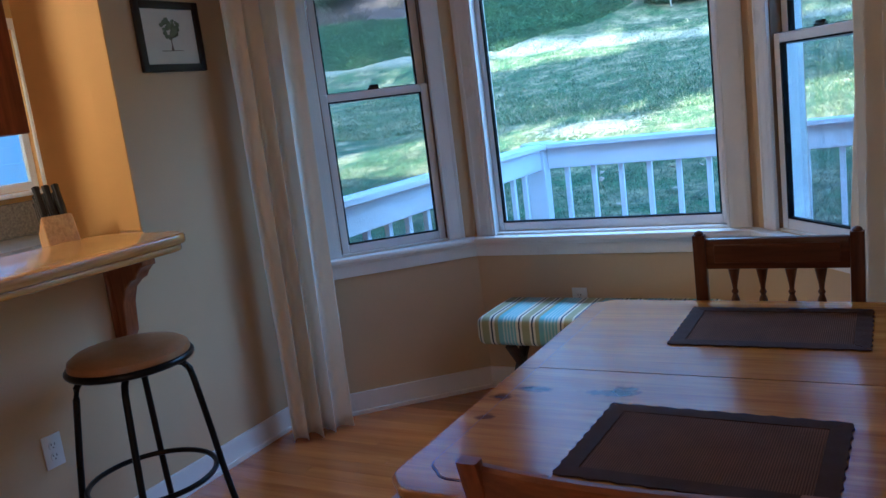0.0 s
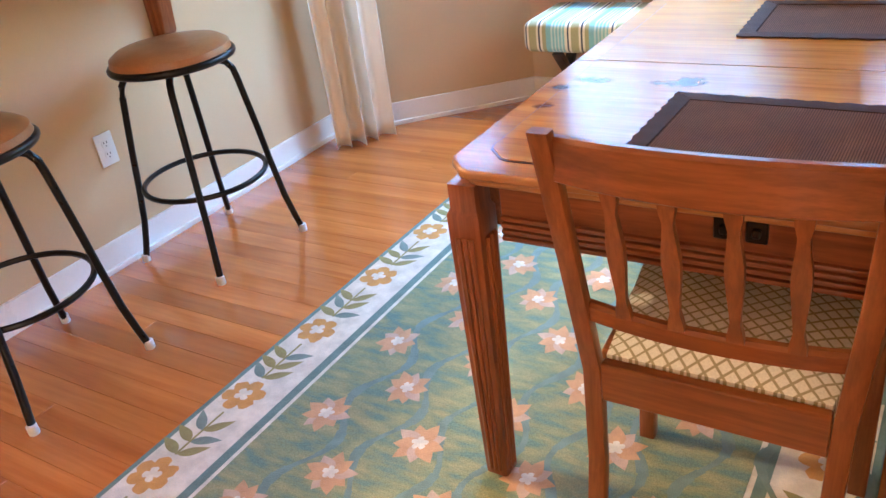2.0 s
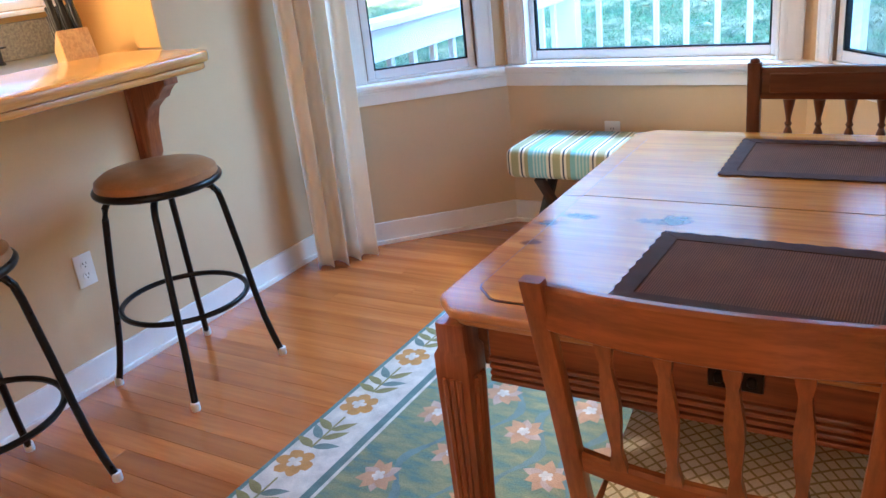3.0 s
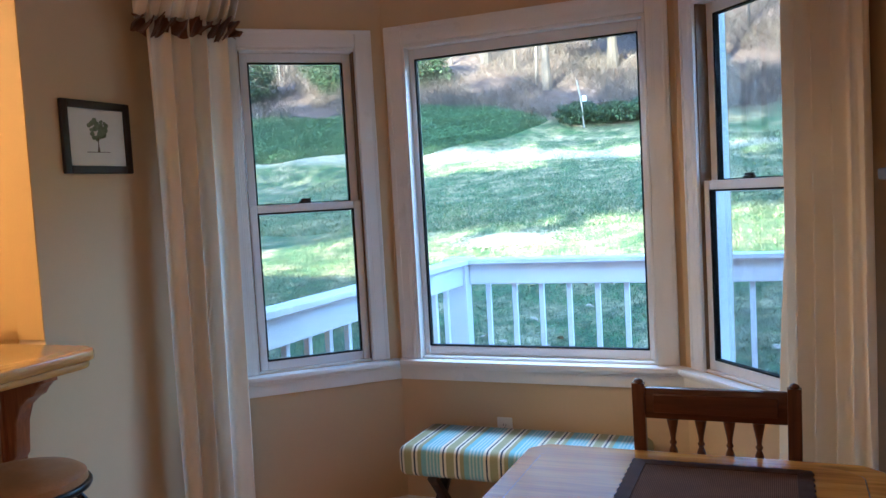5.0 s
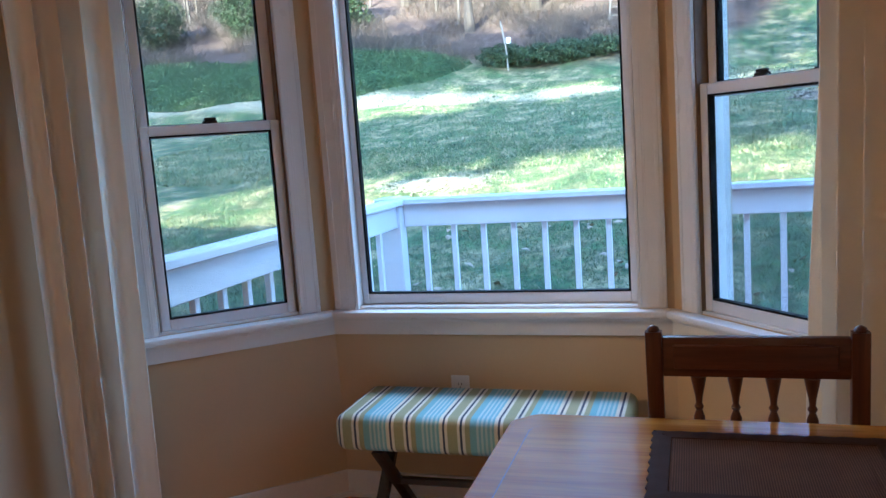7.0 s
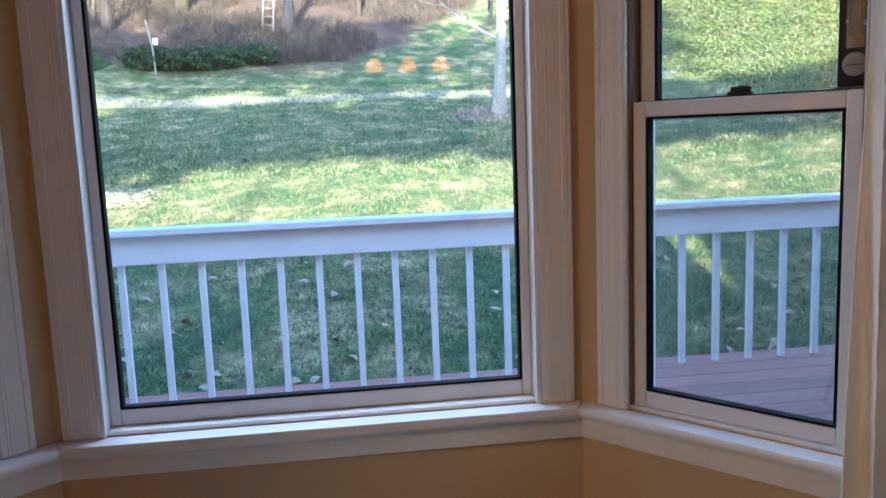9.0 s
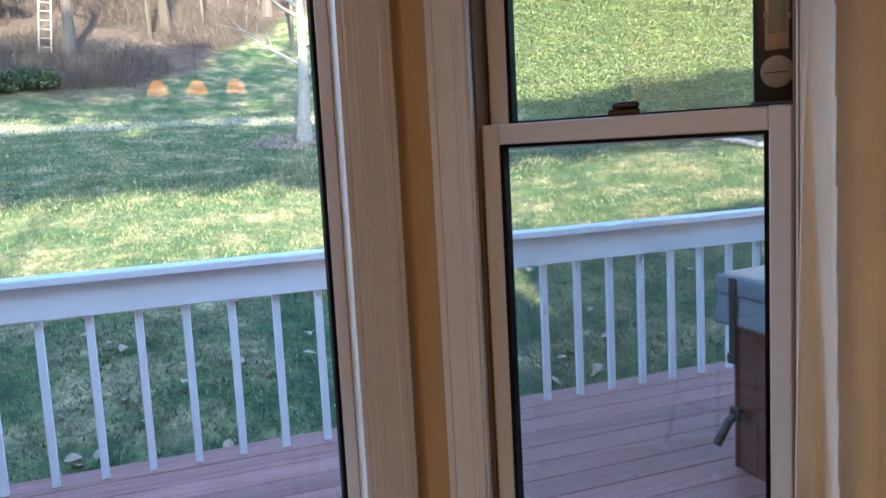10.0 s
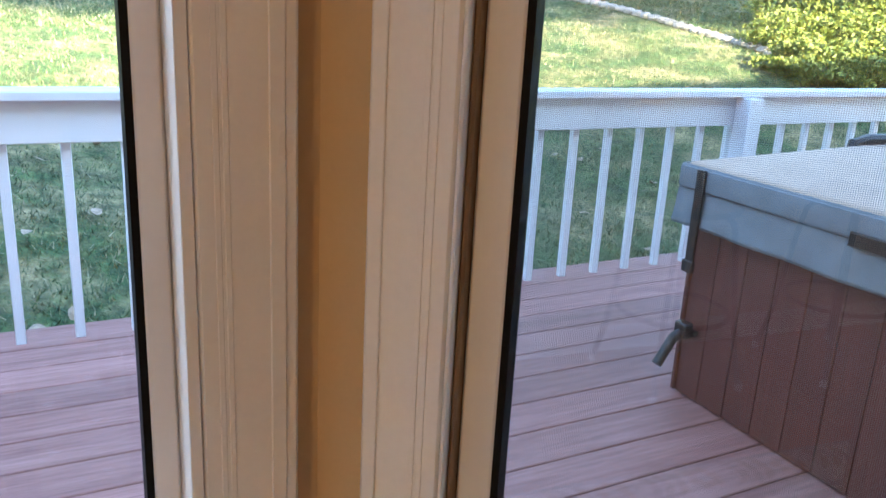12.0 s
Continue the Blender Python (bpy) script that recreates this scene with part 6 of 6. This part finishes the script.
# a broad pine at the wood's edge
pine = tree("pine_tree", -7.05, 41.0, 9.5, 0.26, 77, BARK, "dark green pine at the edge of the woods", 8, 3, 0.4, 0.3)
for k, (dx, dy, dz, rx) in enumerate(((0, 0, 3.0, 2.0), (-1.3, 0.3, 2.3, 1.5), (1.1, -0.2, 2.6, 1.6), (0.2, 0.2, 5.0, 1.8), (-0.7, 0, 4.0, 1.8), (0.6, 0.3, 6.6, 1.5), (0.1, 0.2, 8.2, 1.1))):
    v = foliage(2200, (rx, rx, 0.6), 0.14, 300 + k, 0.2) + np.array([dx, dy, dz])
    ob = new("crown", leaf_mesh("crown", v, PINE))
    ob.parent = pine
# straw heap on the lawn and a mulch ring round the pale tree
STRAW = leafy("straw", [(0.0, (0.42, 0.38, 0.27)), (0.5, (0.58, 0.54, 0.42)), (1.0, (0.72, 0.68, 0.56))])
heap = thing("straw_heap", "low heap of pale dry straw on green grass", "straw", pose(-4.45, 15.9, float(gz(-4.45, 15.9)) - 0.02))
rg = np.random.default_rng(91)
c = rg.normal(size=(5200, 3)) * np.array([0.42, 0.26, 0.0])
c[:, 2] = 0.03 + 0.10 * rg.random(5200) * np.exp(-(c[:, 0] / 0.5) ** 2 - (c[:, 1] / 0.3) ** 2) + 0.16 * c[:, 1]
u = rg.normal(size=(5200, 3)) * np.array([1, 1, 0.18])
u /= np.linalg.norm(u, axis=1)[:, None]
w = np.cross(u, np.array([0.0, 0.0, 1.0])) + 0.3 * rg.normal(size=(5200, 3))
w /= np.linalg.norm(w, axis=1)[:, None]
s = 0.085 * rg.uniform(0.5, 1.3, 5200)[:, None]
v = np.stack([c - u * s, c + w * 0.007, c + u * s, c - w * 0.007], 1)
ob = new("straw", leaf_mesh("straw", v, STRAW))
ob.parent = heap
mulch = thing("mulch_ring", "grey-brown mulch ring round the lawn tree", "mulch", pose(3.77, 23.3, float(gz(3.77, 23.3)) - 0.03))
v = foliage(7000, (1.5, 1.2, 0.06), 0.06, 92, 0.0)
v[..., 2] = np.abs(v[..., 2]) + 0.17 * v[..., 1]
ob = new("mulch", leaf_mesh("mulch", v, leafy("mulch", [(0.0, (0.12, 0.10, 0.085)), (1.0, (0.34, 0.30, 0.27))])))
ob.parent = mulch
# stake with a bird box, and a leaning ladder
stake = thing("garden_stake", "thin pale stake with a small white bird box", "stake", pose(-6.6, 32.45, float(gz(-6.6, 32.45)) - 0.1))
part("pole", tube([(0, 0, 0), (-0.06, 0, 1.0), (-0.22, 0, 1.95)], 0.03, 6), PALE_BARK, stake)
part("box", box(-0.02, 0.14, -0.07, 0.07, 1.1, 1.32, 0.01), RAIL_WHITE, stake, "small white box")
lad = thing("ladder", "pale wooden ladder leaning on a tree", "ladder", pose(-3.1, 38.2, float(gz(-3.1, 38.2)) - 0.1, -12, 4, 0))
for x in (-0.22, 0.22):
    part("side_rail", box(x - 0.03, x + 0.03, -0.02, 0.02, 0, 3.4, 0.004), PALE_BARK, lad)
for k in range(9):
    part("rung", box(-0.1899, 0.1899, -0.016, 0.016, 0.3 + 0.36 * k, 0.34 + 0.36 * k, 0.004), PALE_BARK, lad)
# fallen leaves on the near lawn
LEAF_BROWN = plain("fallen_leaf", (0.42, 0.33, 0.24), 0.8, 0.4, 30, 200, 0.2)
leaf_me = []
for s in range(3):
    own = leaf_shape(0.13, 0.085, 0.01 * s)
    for v in own.verts:
        v.co.z = 0.025 * math.sin(v.co.x * 22 + s) + 0.02 * abs(v.co.y) * 8
    leaf_me.append(made(own, "fallen_leaf", LEAF_BROWN))
for k in range(150):
    x, y = tr.uniform(-5, 6), 7.9 + 5.5 * tr.random() ** 1.4
    ob = shared("fallen_leaf", leaf_me[k % 3], None, pose(x, y, float(gz(x, y)) + 0.04, tr.uniform(-25, 25), tr.uniform(-25, 25), tr.uniform(0, 360)))
    tagged(ob, "curled brown fallen leaf on the grass", "leaf", "fallen leaves")

# ---- house round the rooms, and unseen trees added behind it to shade the lawn ----
SHINGLE = plain("grey_roof_shingle", (0.12, 0.115, 0.11), 0.9, 0.3, 5, 60, 0.4)
# unseen roof; the ridge height sets where its shadow ends on the lawn
roof = [(-10.5, 2.75), (-3.2, 6.85), (-2.8, 6.85), (3.55, 3.0), (3.55, 2.78), (-10.5, 2.76)]
SPIN = Matrix(((0, 0, 1, 0), (1, 0, 0, 0), (0, 1, 0, 0), (0, 0, 0, 1)))
setting("roof", moved(prism(roof, -12.0, 1.5), SPIN), SHINGLE, "unseen grey shingled house roof, sized to shade the near lawn", "roof")
# added block, out of view, that carries the roof's shadow further east
setting("shade_wing", moved(prism([(-11, 4.6), (-7.2, 8.45), (-6.8, 8.45), (-4.2, 5.6), (-4.2, 0.0), (-11, 0.0)], 1.6, 11.0), SPIN), SHINGLE, "unseen grey shingled block added to shade the lawn", "roof")
setting("bay_roof", prism([(-2.2, 3.4), (1.2, 3.4), (0.45, 4.55), (-1.45, 4.55)], CEIL + 0.13, CEIL + 0.2, 0.01), SHINGLE, "small roof over the bay", "roof")
side = tagged(new("wall_neighbour_siding"), "pale lap siding seen through the kitchen window", "wall", kind="structure")
lap = made(moved(box(-0.012, 0.012, -3.5, 3.5, 0, 0.19, 0.002), Matrix.Rotation(radians(4), 4, "Y")), "siding_board", SIDING)
for k in range(26):
    shared("siding_board", lap, side, pose(-6.9, 4.0, -0.6 + 0.16 * k))
# added row, out of view: crown heights set the shaded band of lawn
for k in range(9):
    x = -34 + 8.3 * k
    t = tree("shade_tree", x, -20 + 2.5 * math.sin(k * 2.1), 19, 0.1, 500 + k, BARK, "unseen tall tree added to shade the lawn", 6, 2, 0.6, 0.2, "shade trees", z=-0.75)
    v = foliage(2600, (5.6, 4.5, 2.2), 0.55, 600 + k, 0.0) + np.array([0, 0, 19.5 + 0.7 * math.sin(k * 3.0)])
    ob = new("crown", leaf_mesh("crown", v, JUNIPER))
    ob.parent = t

# second added row, higher, whose crowns shade the bank and the woods
for k in range(7):
    x = -42 + 7.0 * k
    t = tree("tall_shade_tree", x, -27 + 2.0 * math.sin(k * 1.7), 33, 0.12, 540 + k, BARK, "unseen very tall tree added to shade the bank and slope", 6, 2, 0.7, 0.12, "shade trees", z=-0.75)
    v = foliage(1600 if k < 4 else 1100, (4.8, 4.0, 4.6), 0.55, 640 + k, 0.0) + np.array([0, 0, 29.8 + 0.8 * math.sin(k * 2.3)])
    ob = new("crown", leaf_mesh("crown", v, JUNIPER))
    ob.parent = t

# ---- oak strips ----
floor = tagged(new("floor"), "glossy reddish oak strip floor", "floor", kind="structure")
PLANK = 0.083
cache = {}
fr = random.Random(21)


def strip(length):
    key = max(4, round(length * 20))
    if key not in cache:
        L = key / 20
        cache[key] = made(box(0.0003, L - 0.0003, 0.00015, PLANK - 0.00015, -0.018, 0.0, 0.0006), "floor_strip", FLOOR_WOOD)
    return cache[key], key / 20


def room_limits(y):
    """Where the boards of a row begin and end."""
    x0, x1 = WX + 0.002, EX - 0.002
    if y > E1.y - 0.1:
        x0 = max(x0, WX + (y - E1.y) / math.tan(AL))
    if y > E2.y - 0.1:
        x1 = min(x1, EX - (y - E2.y) / math.tan(AR))
    return x0 - 0.02, x1 + 0.02


rest = bmesh.new()
y = 1.15
while y < WY - 0.01:
    x0, x1 = room_limits(y)
    x = x0
    first = True
    while x < x1 - 0.02:
        L = fr.choice((0.9, 1.2, 1.5, 1.8, 2.1)) if not first else fr.uniform(0.4, 1.8)
        first = False
        me, L = strip(min(L, x1 - x + 0.02))
        shared("floor_strip", me, floor, pose(x, y, 0))
        x += L
    y += PLANK
y = 1.15 - PLANK
while y > BACK:
    x = WX
    while x < EX:
        L = fr.choice((0.6, 0.9, 1.3))
        L = min(L, EX - x)
        box(x + 0.0006, x + L - 0.0006, y + 0.0005, y + PLANK - 0.0005, -0.018, 0, 0, bm=rest)
        x += L
    y -= PLANK
tagged(part("floor_strips", rest, FLOOR_WOOD, floor), kind="stuff")
setting("floor_kitchen", prism([(KX, BACK), (WX - 0.131, BACK), (WX - 0.131, 4.38), (KX, 4.38)], -0.0175, -0.001), FLOOR_WOOD, "oak kitchen floor", "floor")
